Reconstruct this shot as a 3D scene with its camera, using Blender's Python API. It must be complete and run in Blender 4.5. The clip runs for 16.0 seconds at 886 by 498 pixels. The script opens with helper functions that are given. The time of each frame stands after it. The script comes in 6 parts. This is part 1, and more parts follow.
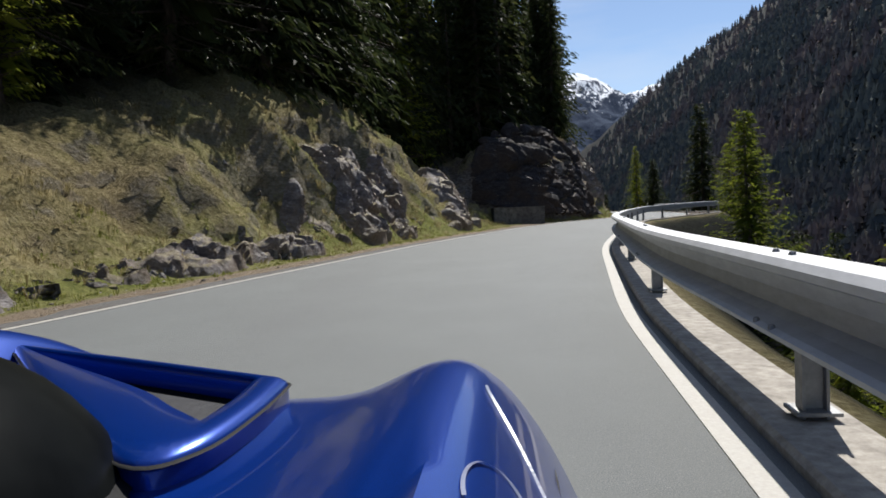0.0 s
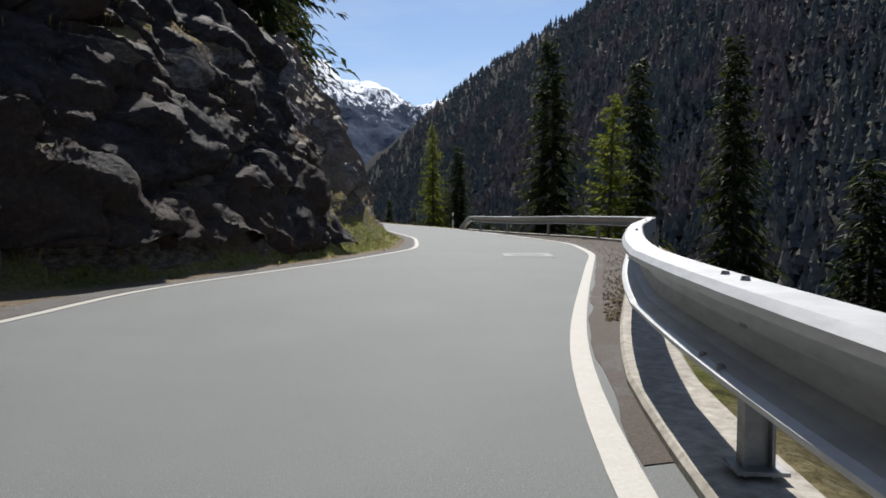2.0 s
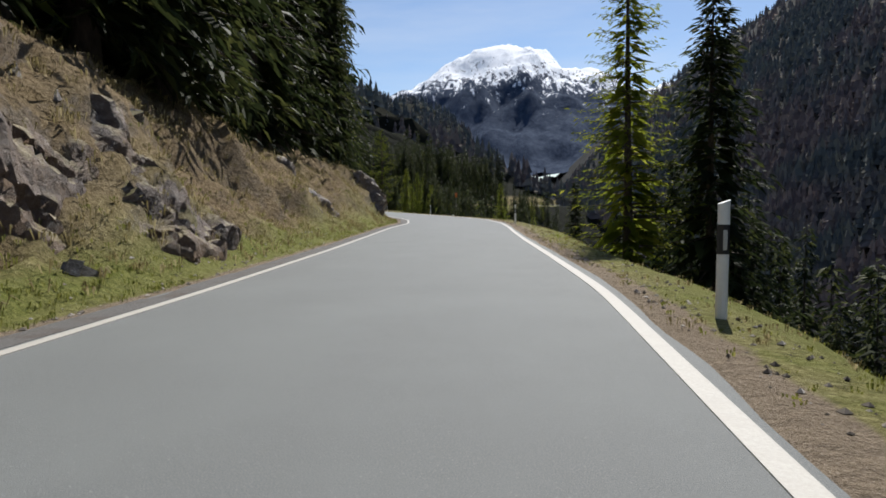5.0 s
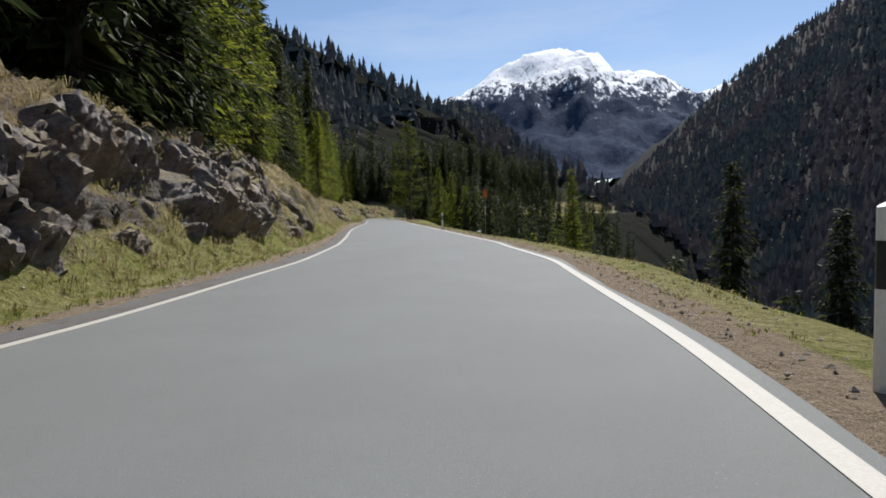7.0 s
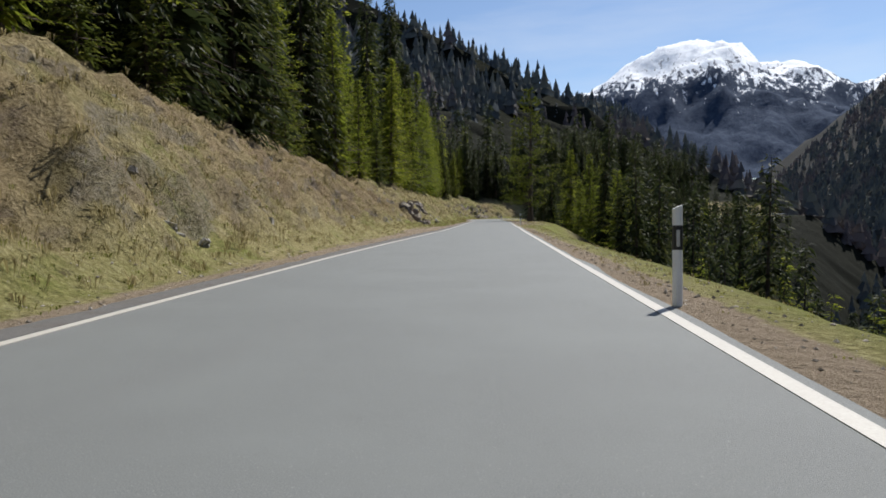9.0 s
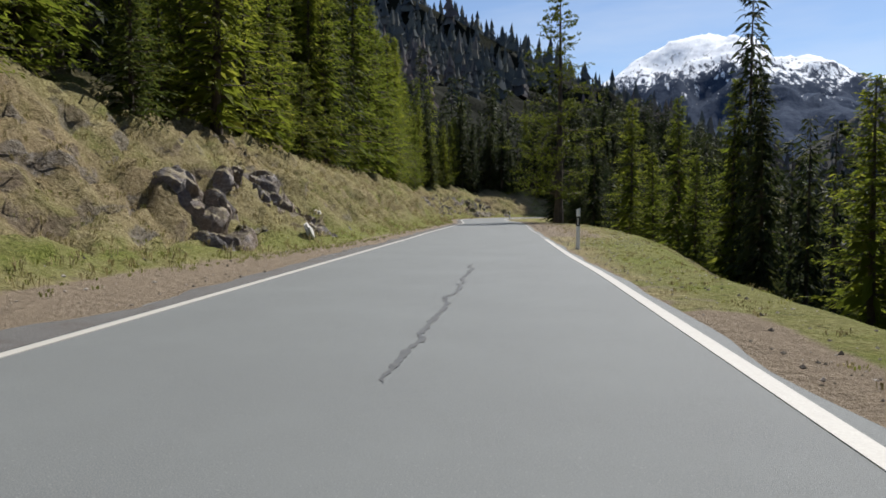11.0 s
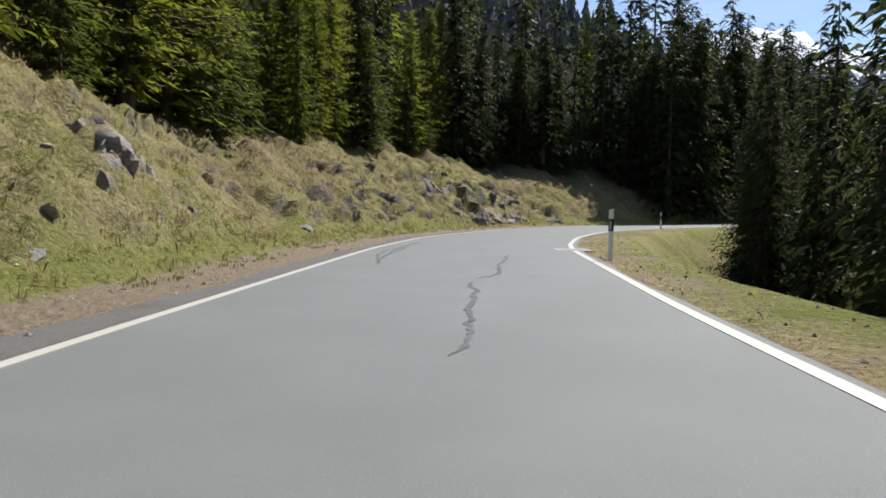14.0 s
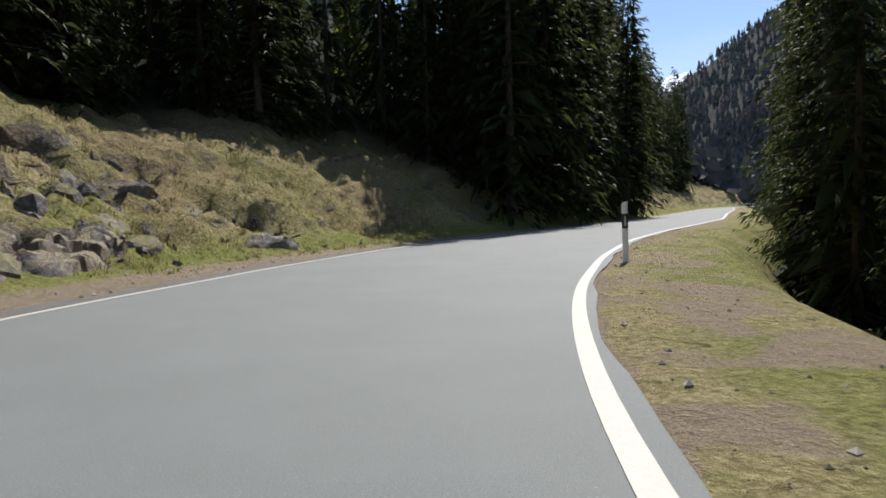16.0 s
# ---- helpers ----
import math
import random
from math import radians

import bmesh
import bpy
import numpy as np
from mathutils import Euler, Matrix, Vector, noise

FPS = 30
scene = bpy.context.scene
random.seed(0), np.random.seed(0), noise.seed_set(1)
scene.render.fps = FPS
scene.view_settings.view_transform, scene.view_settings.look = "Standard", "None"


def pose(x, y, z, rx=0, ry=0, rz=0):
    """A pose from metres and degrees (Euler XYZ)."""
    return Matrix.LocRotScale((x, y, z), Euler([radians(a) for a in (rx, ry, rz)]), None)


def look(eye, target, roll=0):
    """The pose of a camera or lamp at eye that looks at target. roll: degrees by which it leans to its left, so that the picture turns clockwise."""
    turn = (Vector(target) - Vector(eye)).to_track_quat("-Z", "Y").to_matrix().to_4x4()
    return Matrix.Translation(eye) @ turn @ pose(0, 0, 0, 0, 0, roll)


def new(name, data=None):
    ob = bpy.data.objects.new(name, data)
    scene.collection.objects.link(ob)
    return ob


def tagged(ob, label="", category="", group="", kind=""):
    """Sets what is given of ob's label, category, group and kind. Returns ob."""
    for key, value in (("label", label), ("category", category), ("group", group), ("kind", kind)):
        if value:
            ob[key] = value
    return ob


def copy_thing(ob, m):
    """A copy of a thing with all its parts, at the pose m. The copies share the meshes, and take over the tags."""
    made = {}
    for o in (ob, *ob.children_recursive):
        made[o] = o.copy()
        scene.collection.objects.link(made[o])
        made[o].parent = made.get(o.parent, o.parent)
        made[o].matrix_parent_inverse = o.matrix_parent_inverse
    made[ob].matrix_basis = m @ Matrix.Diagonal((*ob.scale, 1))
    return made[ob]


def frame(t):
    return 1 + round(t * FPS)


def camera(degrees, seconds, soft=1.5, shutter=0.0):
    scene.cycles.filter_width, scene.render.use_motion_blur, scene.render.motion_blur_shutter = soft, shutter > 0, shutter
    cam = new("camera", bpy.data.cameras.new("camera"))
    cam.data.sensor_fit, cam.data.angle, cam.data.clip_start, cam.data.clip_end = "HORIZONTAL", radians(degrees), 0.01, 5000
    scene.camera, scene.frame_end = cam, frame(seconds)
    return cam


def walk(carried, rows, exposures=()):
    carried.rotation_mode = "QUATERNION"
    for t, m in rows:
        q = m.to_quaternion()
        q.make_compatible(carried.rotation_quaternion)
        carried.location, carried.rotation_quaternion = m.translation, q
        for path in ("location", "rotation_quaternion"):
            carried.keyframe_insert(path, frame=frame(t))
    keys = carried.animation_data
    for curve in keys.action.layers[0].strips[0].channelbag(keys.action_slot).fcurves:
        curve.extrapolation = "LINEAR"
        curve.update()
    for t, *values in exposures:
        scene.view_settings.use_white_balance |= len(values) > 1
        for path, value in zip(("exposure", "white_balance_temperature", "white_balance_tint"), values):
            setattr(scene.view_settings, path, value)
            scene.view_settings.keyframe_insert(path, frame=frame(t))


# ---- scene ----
PATH = (
    (0.0, -0.00, -0.00, 0.938, 1.93, -3.08, -2.73),
    (0.2, 0.41, 3.76, 0.942, -0.61, -3.15, -1.89),
    (0.4, 0.91, 7.48, 0.945, -2.12, -3.15, -1.32),
    (0.6, 1.51, 11.12, 0.947, -3.58, -3.03, -1.20),
    (0.8, 2.23, 14.68, 0.949, -5.68, -3.09, -1.29),
    (1.0, 3.03, 18.11, 0.950, -7.42, -3.14, -1.41),
    (1.2, 3.87, 21.37, 0.950, -9.27, -2.97, -1.37),
    (1.4, 4.74, 24.48, 0.950, -10.53, -3.02, -1.08),
    (1.6, 5.62, 27.44, 0.949, -11.69, -3.17, -0.64),
    (1.8, 6.51, 30.22, 0.947, -13.42, -3.10, -0.28),
    (2.0, 7.43, 32.82, 0.945, -15.93, -3.04, -0.04),
    (2.2, 8.36, 35.26, 0.944, -17.45, -2.77, 0.07),
    (2.4, 9.41, 37.59, 0.945, -19.38, -2.64, 0.49),
    (2.6, 10.52, 39.87, 0.948, -20.24, -2.66, 1.17),
    (2.8, 11.61, 42.12, 0.952, -19.28, -2.72, 1.66),
    (3.0, 12.64, 44.33, 0.955, -17.22, -2.99, 1.85),
    (3.2, 13.62, 46.55, 0.957, -15.01, -3.09, 1.64),
    (3.4, 14.52, 48.80, 0.958, -12.25, -3.21, 1.24),
    (3.6, 15.26, 51.06, 0.958, -8.48, -3.24, 0.98),
    (3.8, 15.86, 53.34, 0.956, -5.68, -3.25, 0.93),
    (4.0, 16.36, 55.68, 0.955, -4.69, -3.43, 0.88),
    (4.2, 16.75, 58.09, 0.953, -3.14, -3.83, 0.64),
    (4.4, 17.11, 60.57, 0.952, -1.34, -4.01, 0.31),
    (4.6, 17.40, 63.13, 0.951, 0.26, -3.98, -0.03),
    (4.8, 17.65, 65.77, 0.950, 1.54, -3.84, -0.33),
    (5.0, 17.82, 68.50, 0.950, 2.54, -3.65, -0.57),
    (5.2, 17.96, 71.31, 0.950, 3.30, -3.45, -0.75),
    (5.4, 18.05, 74.20, 0.950, 3.85, -3.27, -0.88),
    (5.6, 18.12, 77.17, 0.950, 4.22, -3.12, -0.98),
    (5.8, 18.16, 80.22, 0.951, 4.41, -3.00, -1.05),
    (6.0, 18.19, 83.35, 0.951, 4.45, -2.93, -1.10),
    (6.2, 18.20, 86.57, 0.952, 4.43, -2.91, -1.14),
    (6.4, 18.22, 89.86, 0.953, 4.61, -2.96, -1.12),
    (6.6, 18.22, 93.24, 0.953, 4.96, -3.04, -1.04),
    (6.8, 18.23, 96.67, 0.953, 5.55, -3.06, -0.96),
    (7.0, 18.17, 100.10, 0.953, 6.77, -2.97, -0.94),
    (7.2, 18.01, 103.49, 0.952, 8.74, -2.74, -1.02),
    (7.4, 17.75, 106.83, 0.950, 9.80, -2.80, -1.01),
    (7.6, 17.40, 110.09, 0.948, 11.29, -2.91, -1.08),
    (7.8, 16.95, 113.31, 0.947, 12.95, -2.80, -1.35),
    (8.0, 16.43, 116.53, 0.947, 13.61, -2.62, -1.60),
    (8.2, 15.83, 119.83, 0.948, 15.38, -2.46, -1.68),
    (8.4, 15.15, 123.19, 0.949, 16.17, -2.41, -1.54),
    (8.6, 14.47, 126.62, 0.950, 16.41, -2.53, -1.15),
    (8.8, 13.78, 130.13, 0.950, 16.86, -2.74, -0.66),
    (9.0, 13.05, 133.69, 0.950, 17.16, -2.89, -0.28),
    (9.2, 12.27, 137.32, 0.950, 17.34, -3.01, -0.01),
    (9.4, 11.46, 141.02, 0.950, 17.47, -3.08, 0.16),
    (9.6, 10.64, 144.78, 0.950, 17.56, -3.11, 0.25),
    (9.8, 9.78, 148.61, 0.950, 17.64, -3.12, 0.28),
    (10.0, 8.92, 152.52, 0.950, 17.69, -3.12, 0.27),
    (10.2, 8.03, 156.49, 0.951, 17.73, -3.10, 0.24),
    (10.4, 7.13, 160.53, 0.951, 17.77, -3.09, 0.18),
    (10.6, 6.20, 164.65, 0.951, 17.86, -3.09, 0.11),
    (10.8, 5.27, 168.84, 0.951, 17.93, -3.10, 0.03),
    (11.0, 4.35, 173.11, 0.950, 17.71, -3.15, -0.05),
    (11.2, 3.39, 177.39, 0.947, 17.36, -3.30, 0.00),
    (11.4, 2.43, 181.68, 0.943, 17.31, -3.23, -0.09),
    (11.6, 1.48, 185.96, 0.942, 17.39, -3.12, -0.16),
    (11.8, 0.57, 190.19, 0.943, 17.57, -3.05, -0.02),
    (12.0, -0.35, 194.35, 0.946, 17.89, -2.95, 0.19),
    (12.2, -1.27, 198.41, 0.950, 18.05, -2.85, 0.32),
    (12.4, -2.20, 202.40, 0.953, 18.20, -3.10, 0.36),
    (12.6, -3.14, 206.37, 0.955, 18.64, -3.23, 0.72),
    (12.8, -4.09, 210.33, 0.954, 18.91, -3.13, 1.37),
    (13.0, -5.05, 214.26, 0.953, 19.24, -3.03, 2.00),
    (13.2, -6.02, 218.17, 0.952, 19.48, -3.13, 2.30),
    (13.4, -7.01, 222.05, 0.951, 19.92, -3.30, 2.27),
    (13.6, -8.01, 225.88, 0.951, 20.23, -3.35, 1.92),
    (13.8, -9.00, 229.66, 0.951, 20.35, -3.28, 1.33),
    (14.0, -9.98, 233.36, 0.951, 20.39, -3.23, 0.70),
    (14.2, -10.91, 236.96, 0.951, 19.75, -3.28, 0.16),
    (14.4, -11.76, 240.45, 0.952, 19.22, -3.29, -0.36),
    (14.6, -12.52, 243.80, 0.954, 18.61, -3.07, -0.91),
    (14.8, -13.17, 247.05, 0.955, 17.32, -2.93, -1.35),
    (15.0, -13.72, 250.28, 0.955, 14.30, -3.35, -1.42),
    (15.2, -14.14, 253.48, 0.954, 11.41, -3.28, -1.44),
    (15.4, -14.43, 256.60, 0.952, 9.12, -3.31, -1.42),
    (15.6, -14.61, 259.57, 0.949, 7.77, -3.31, -1.44),
    (15.8, -14.70, 262.41, 0.945, 5.40, -3.24, -1.53),
    (16.0, -14.70, 265.19, 0.940, 1.66, -3.14, -1.71),
)
cam = camera(66.4, 16.0, soft=1.7)
walk(cam, [(t, pose(x, y, z, 90 + p, 0, yw) @ pose(0, 0, 0, 0, 0, r)) for t, x, y, z, yw, p, r in PATH],
     [(0.0, 0.3, 6300, 10), (8.5, 0.32, 6300, 10), (12.0, 0.38, 6300, 10), (13.0, 0.36, 6300, 10), (13.5, 0.25, 6300, 10), (14.0, 0.64, 6300, 10), (14.6, 0.7, 6300, 10), (16.0, 0.55, 6300, 10)])

# ---- world and sun ----
SUN_YAW, SUN_UP = -18.0, 52.0          # turn to the left of +y, height over the horizon
world = bpy.data.worlds.new("sky")
scene.world = world
world.use_nodes = True
wn = world.node_tree.nodes
sky = wn.new("ShaderNodeTexSky")
sky.sky_type, sky.sun_disc = "NISHITA", False
sky.sun_elevation, sky.sun_rotation = radians(SUN_UP), radians(-SUN_YAW)
sky.altitude, sky.air_density, sky.dust_density, sky.ozone_density = 1400, 1.0, 1.0, 2.0
wn["Background"].inputs["Strength"].default_value = 0.092
wl = world.node_tree.links.new
gen = wn.new("ShaderNodeTexCoord")
stretch = wn.new("ShaderNodeMapping")
stretch.inputs["Scale"].default_value, stretch.inputs["Rotation"].default_value = (1.2, 3.0, 7.0), (0.25, 0.3, 0.4)
veil = wn.new("ShaderNodeTexNoise")
veil.inputs["Scale"].default_value, veil.inputs["Detail"].default_value, veil.inputs["Roughness"].default_value = 1.6, 7.0, 0.6
thin = wn.new("ShaderNodeMapRange")
thin.inputs["From Min"].default_value, thin.inputs["From Max"].default_value, thin.inputs["To Max"].default_value = 0.42, 0.78, 0.42
cirrus = wn.new("ShaderNodeMix")
cirrus.data_type = "RGBA"
cirrus.inputs[7].default_value = (6.5, 7.0, 7.8, 1)
wl(gen.outputs["Generated"], stretch.inputs["Vector"])
wl(stretch.outputs[0], veil.inputs["Vector"])
wl(veil.outputs["Fac"], thin.inputs["Value"])
wl(thin.outputs[0], cirrus.inputs[0])
wl(sky.outputs[0], cirrus.inputs[6])
wl(cirrus.outputs[2], wn["Background"].inputs["Color"])
sun = new("sun", bpy.data.lights.new("sun", "SUN"))
sun.data.energy, sun.data.angle, sun.data.color = 4.8, radians(0.5), (1.0, 0.95, 0.87)
aim = Vector((-math.sin(radians(SUN_YAW)) * math.cos(radians(SUN_UP)), math.cos(radians(SUN_YAW)) * math.cos(radians(SUN_UP)), math.sin(radians(SUN_UP))))
sun.matrix_world = look((0, 0, 60), Vector((0, 0, 60)) - aim)


# ---- materials ----
class Mat:
    """Small helper round a node material."""

    def __init__(self, name, rough=0.8, metal=0.0, spec=0.5):
        self.m = bpy.data.materials.new(name)
        self.m.use_nodes = True
        self.t = self.m.node_tree
        self.b = self.t.nodes["Principled BSDF"]
        self.b.inputs["Roughness"].default_value = rough
        self.b.inputs["Metallic"].default_value = metal
        self.b.inputs["Specular IOR Level"].default_value = spec
        self.co = self.t.nodes.new("ShaderNodeTexCoord").outputs["Object"]

    def link(self, a, b):
        self.t.links.new(a, b)

    def noise(self, scale, detail=4.0, rough=0.6, stretch=(1, 1, 1), co=None):
        mp = self.t.nodes.new("ShaderNodeMapping")
        mp.inputs["Scale"].default_value = stretch
        self.link(co or self.co, mp.inputs["Vector"])
        n = self.t.nodes.new("ShaderNodeTexNoise")
        n.inputs["Scale"].default_value, n.inputs["Detail"].default_value, n.inputs["Roughness"].default_value = scale, detail, rough
        self.link(mp.outputs[0], n.inputs["Vector"])
        return n.outputs["Fac"]

    def ramp(self, fac, stops):
        r = self.t.nodes.new("ShaderNodeValToRGB")
        e = r.color_ramp.elements
        while len(e) < len(stops):
            e.new(0.5)
        for el, (p, c) in zip(e, stops):
            el.position, el.color = p, (*c, 1)
        self.link(fac, r.inputs[0])
        return r.outputs[0]

    def step(self, fac, lo, hi):
        r = self.t.nodes.new("ShaderNodeMapRange")
        r.interpolation_type = "SMOOTHSTEP"
        r.inputs["From Min"].default_value, r.inputs["From Max"].default_value = lo, hi
        self.link(fac, r.inputs["Value"])
        return r.outputs[0]

    def math(self, op, a, b):
        n = self.t.nodes.new("ShaderNodeMath")
        n.operation = op
        for s, v in zip(n.inputs, (a, b)):
            if isinstance(v, (int, float)):
                s.default_value = v
            else:
                self.link(v, s)
        return n.outputs[0]

    def mix(self, fac, a, b, mode="MIX"):
        n = self.t.nodes.new("ShaderNodeMix")
        n.data_type, n.blend_type = "RGBA", mode
        for s, v in ((n.inputs[0], fac), (n.inputs[6], a), (n.inputs[7], b)):
            if isinstance(v, (int, float)):
                s.default_value = v
            elif isinstance(v, tuple):
                s.default_value = (*v, 1)
            else:
                self.link(v, s)
        return n.outputs[2]

    def attr(self, name):
        n = self.t.nodes.new("ShaderNodeAttribute")
        n.attribute_name = name
        return n.outputs["Fac"]

    def upness(self):
        g = self.t.nodes.new("ShaderNodeNewGeometry")
        s = self.t.nodes.new("ShaderNodeSeparateXYZ")
        self.link(g.outputs["Normal"], s.inputs[0])
        return s.outputs["Z"]

    def island(self):
        return self.t.nodes.new("ShaderNodeNewGeometry").outputs["Random Per Island"]

    def obrand(self):
        return self.t.nodes.new("ShaderNodeObjectInfo").outputs["Random"]

    def color(self, c):
        if isinstance(c, tuple):
            self.b.inputs["Base Color"].default_value = (*c, 1)
        else:
            self.link(c, self.b.inputs["Base Color"])
        return self

    def bump(self, h, strength=0.5, dist=0.02):
        n = self.t.nodes.new("ShaderNodeBump")
        n.inputs["Strength"].default_value, n.inputs["Distance"].default_value = strength, dist
        self.link(h, n.inputs["Height"])
        self.link(n.outputs[0], self.b.inputs["Normal"])
        return self


def rock_colors(k):
    big, fine = k.noise(0.5, 5), k.noise(6, 6, 0.7, (1, 1, 2.2))
    base = k.ramp(fine, [(0.28, (0.035, 0.032, 0.032)), (0.47, (0.12, 0.108, 0.1)), (0.74, (0.36, 0.34, 0.325))])
    return k.mix(k.step(big, 0.45, 0.62), base, k.ramp(fine, [(0.3, (0.06, 0.045, 0.036)), (0.7, (0.24, 0.19, 0.15))])), fine


def make_ground():
    k = Mat("ground_mix", 0.95, spec=0.05)
    rock, fine = rock_colors(k)
    tuft, patch, mid = k.noise(15, 6, 0.75), k.noise(0.35, 4), k.noise(1.7, 5, 0.65)
    dry = k.ramp(tuft, [(0.25, (0.085, 0.068, 0.034)), (0.5, (0.25, 0.207, 0.105)), (0.75, (0.47, 0.41, 0.24))])
    straw = k.noise(7, 5, 0.7, (0.6, 1.0, 0.35))
    dry = k.mix(k.math("MULTIPLY", k.step(straw, 0.5, 0.68), 0.6), dry, (0.42, 0.37, 0.23))
    green = k.ramp(tuft, [(0.25, (0.06, 0.075, 0.018)), (0.55, (0.15, 0.172, 0.038)), (0.8, (0.28, 0.285, 0.08))])
    grass = k.mix(k.step(k.math("ADD", patch, k.math("MULTIPLY", mid, 0.6)), 0.76, 1.08), dry, green)
    grass = k.mix(k.attr("lush"), grass, green)
    heath = k.ramp(tuft, [(0.25, (0.065, 0.046, 0.03)), (0.5, (0.185, 0.135, 0.083)), (0.75, (0.36, 0.285, 0.185))])
    grass = k.mix(k.attr("heath"), grass, heath)
    # dark flecks: bare soil, and the small shadows among tussocks painted in
    grass = k.mix(k.math("MULTIPLY", k.step(k.noise(2.8, 5, 0.72), 0.58, 0.68), 0.75), grass, (0.055, 0.042, 0.026))
    dirt = k.ramp(k.noise(70, 8, 0.85), [(0.32, (0.11, 0.083, 0.058)), (0.5, (0.235, 0.185, 0.132)), (0.68, (0.41, 0.35, 0.275))])
    # the far slope's floor is paler than the near one, standing in for haze
    hazed_floor = k.ramp(k.noise(0.03, 6, 0.65), [(0.35, (0.028, 0.032, 0.03)), (0.62, (0.05, 0.047, 0.044)), (0.8, (0.09, 0.08, 0.075))])
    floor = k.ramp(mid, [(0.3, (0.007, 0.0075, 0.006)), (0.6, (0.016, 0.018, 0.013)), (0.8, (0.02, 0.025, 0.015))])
    steep = k.step(k.math("ADD", k.upness(), k.math("MULTIPLY", k.math("SUBTRACT", mid, 0.5), 0.9)), 0.62, 0.45)
    c = k.mix(k.math("MULTIPLY", steep, k.attr("rocky")), grass, rock)
    c = k.mix(k.step(k.math("ADD", k.attr("dirt"), k.math("MULTIPLY", k.math("SUBTRACT", mid, 0.5), 0.9)), 0.4, 0.62), c, dirt)
    c = k.mix(k.attr("woods"), c, k.mix(k.attr("hazed"), floor, hazed_floor))
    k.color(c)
    return k.bump(k.math("ADD", k.math("ADD", tuft, fine), k.math("MULTIPLY", k.noise(4.5, 4, 0.6), 2.0)), 0.9, 0.07).m


def make_asphalt():
    k = Mat("asphalt", 0.72, spec=0.35)
    grain, worn, lane = k.noise(160, 3, 0.7), k.noise(0.7, 5, 0.6), k.noise(0.16, 3, 0.5, (3, 0.35, 1))
    c = k.ramp(grain, [(0.3, (0.083, 0.088, 0.087)), (0.55, (0.148, 0.156, 0.153)), (0.72, (0.27, 0.275, 0.265))])
    c = k.mix(k.step(worn, 0.35, 0.75), c, (0.154, 0.163, 0.159))
    c = k.mix(k.math("MULTIPLY", k.step(lane, 0.5, 0.75), 0.35), c, (0.12, 0.12, 0.12))
    chip = k.step(k.noise(75, 2, 0.5), 0.66, 0.72)
    c = k.mix(k.math("MULTIPLY", chip, 0.5), c, (0.36, 0.36, 0.34))
    blot = k.step(k.noise(3.1, 6, 0.75), 0.58, 0.8)
    c = k.mix(k.math("MULTIPLY", blot, 0.35), c, (0.1, 0.1, 0.098))
    return k.color(c).bump(grain, 0.5, 0.008).m


def make_plain(name, lo, hi, scale, rough=0.7, metal=0.0, bump=0.3, dist=0.005, stretch=(1, 1, 1), spec=0.5):
    k = Mat(name, rough, metal, spec)
    n, big = k.noise(scale, 5, 0.65, stretch), k.noise(scale * 0.12, 4)
    c = k.ramp(n, [(0.3, lo), (0.7, hi)])
    c = k.mix(k.math("MULTIPLY", k.step(big, 0.45, 0.7), 0.5), c, lo)
    return k.color(c).bump(n, bump, dist).m


def make_leaves(name, dark, light, gold, rough=0.6, through_=0.35):
    k = Mat(name, rough, spec=0.12)
    r = k.island()
    c = k.ramp(r, [(0.0, dark), (0.65, light), (1.0, gold)])
    tone = k.ramp(k.obrand(), [(0.0, (0.75, 0.78, 0.75)), (1.0, (1.2, 1.12, 1.0))])
    c = k.mix(1.0, c, tone, "MULTIPLY")
    k.color(c)
    tr = k.t.nodes.new("ShaderNodeBsdfTranslucent")
    k.link(c, tr.inputs["Color"])
    mx = k.t.nodes.new("ShaderNodeMixShader")
    mx.inputs[0].default_value = through_
    k.link(k.b.outputs[0], mx.inputs[1])
    k.link(tr.outputs[0], mx.inputs[2])
    k.link(mx.outputs[0], k.t.nodes["Material Output"].inputs["Surface"])
    return k.m


def make_mountain():
    k = Mat("hazed_alpine_mountain", 0.9, spec=0.03)
    z = k.t.nodes.new("ShaderNodeSeparateXYZ")
    k.link(k.co, z.inputs[0])
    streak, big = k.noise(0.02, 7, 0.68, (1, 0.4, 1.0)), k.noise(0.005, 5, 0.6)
    # rock and woods are tinted blue, distance haze painted into their colours
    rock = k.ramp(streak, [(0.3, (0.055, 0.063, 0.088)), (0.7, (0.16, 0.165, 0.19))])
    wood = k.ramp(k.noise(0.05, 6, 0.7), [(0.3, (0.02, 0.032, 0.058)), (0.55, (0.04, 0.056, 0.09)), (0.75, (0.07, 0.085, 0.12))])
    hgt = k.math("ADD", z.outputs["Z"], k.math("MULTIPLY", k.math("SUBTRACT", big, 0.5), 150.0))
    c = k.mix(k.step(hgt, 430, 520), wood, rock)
    cover = k.math("ADD", k.math("MULTIPLY", k.math("SUBTRACT", z.outputs["Z"], 500.0), 0.003), k.math("MULTIPLY", k.math("SUBTRACT", k.noise(0.03, 8, 0.75, (1.6, 0.5, 0.8)), 0.5), 2.8))
    cover = k.math("ADD", cover, k.math("MULTIPLY", k.upness(), 0.25))
    c = k.mix(k.step(cover, -0.08, 0.12), c, (0.86, 0.88, 0.92))
    return k.color(c).bump(streak, 0.6, 14.0).m


M_GROUND, M_ASPHALT, M_MOUNT = make_ground(), make_asphalt(), make_mountain()


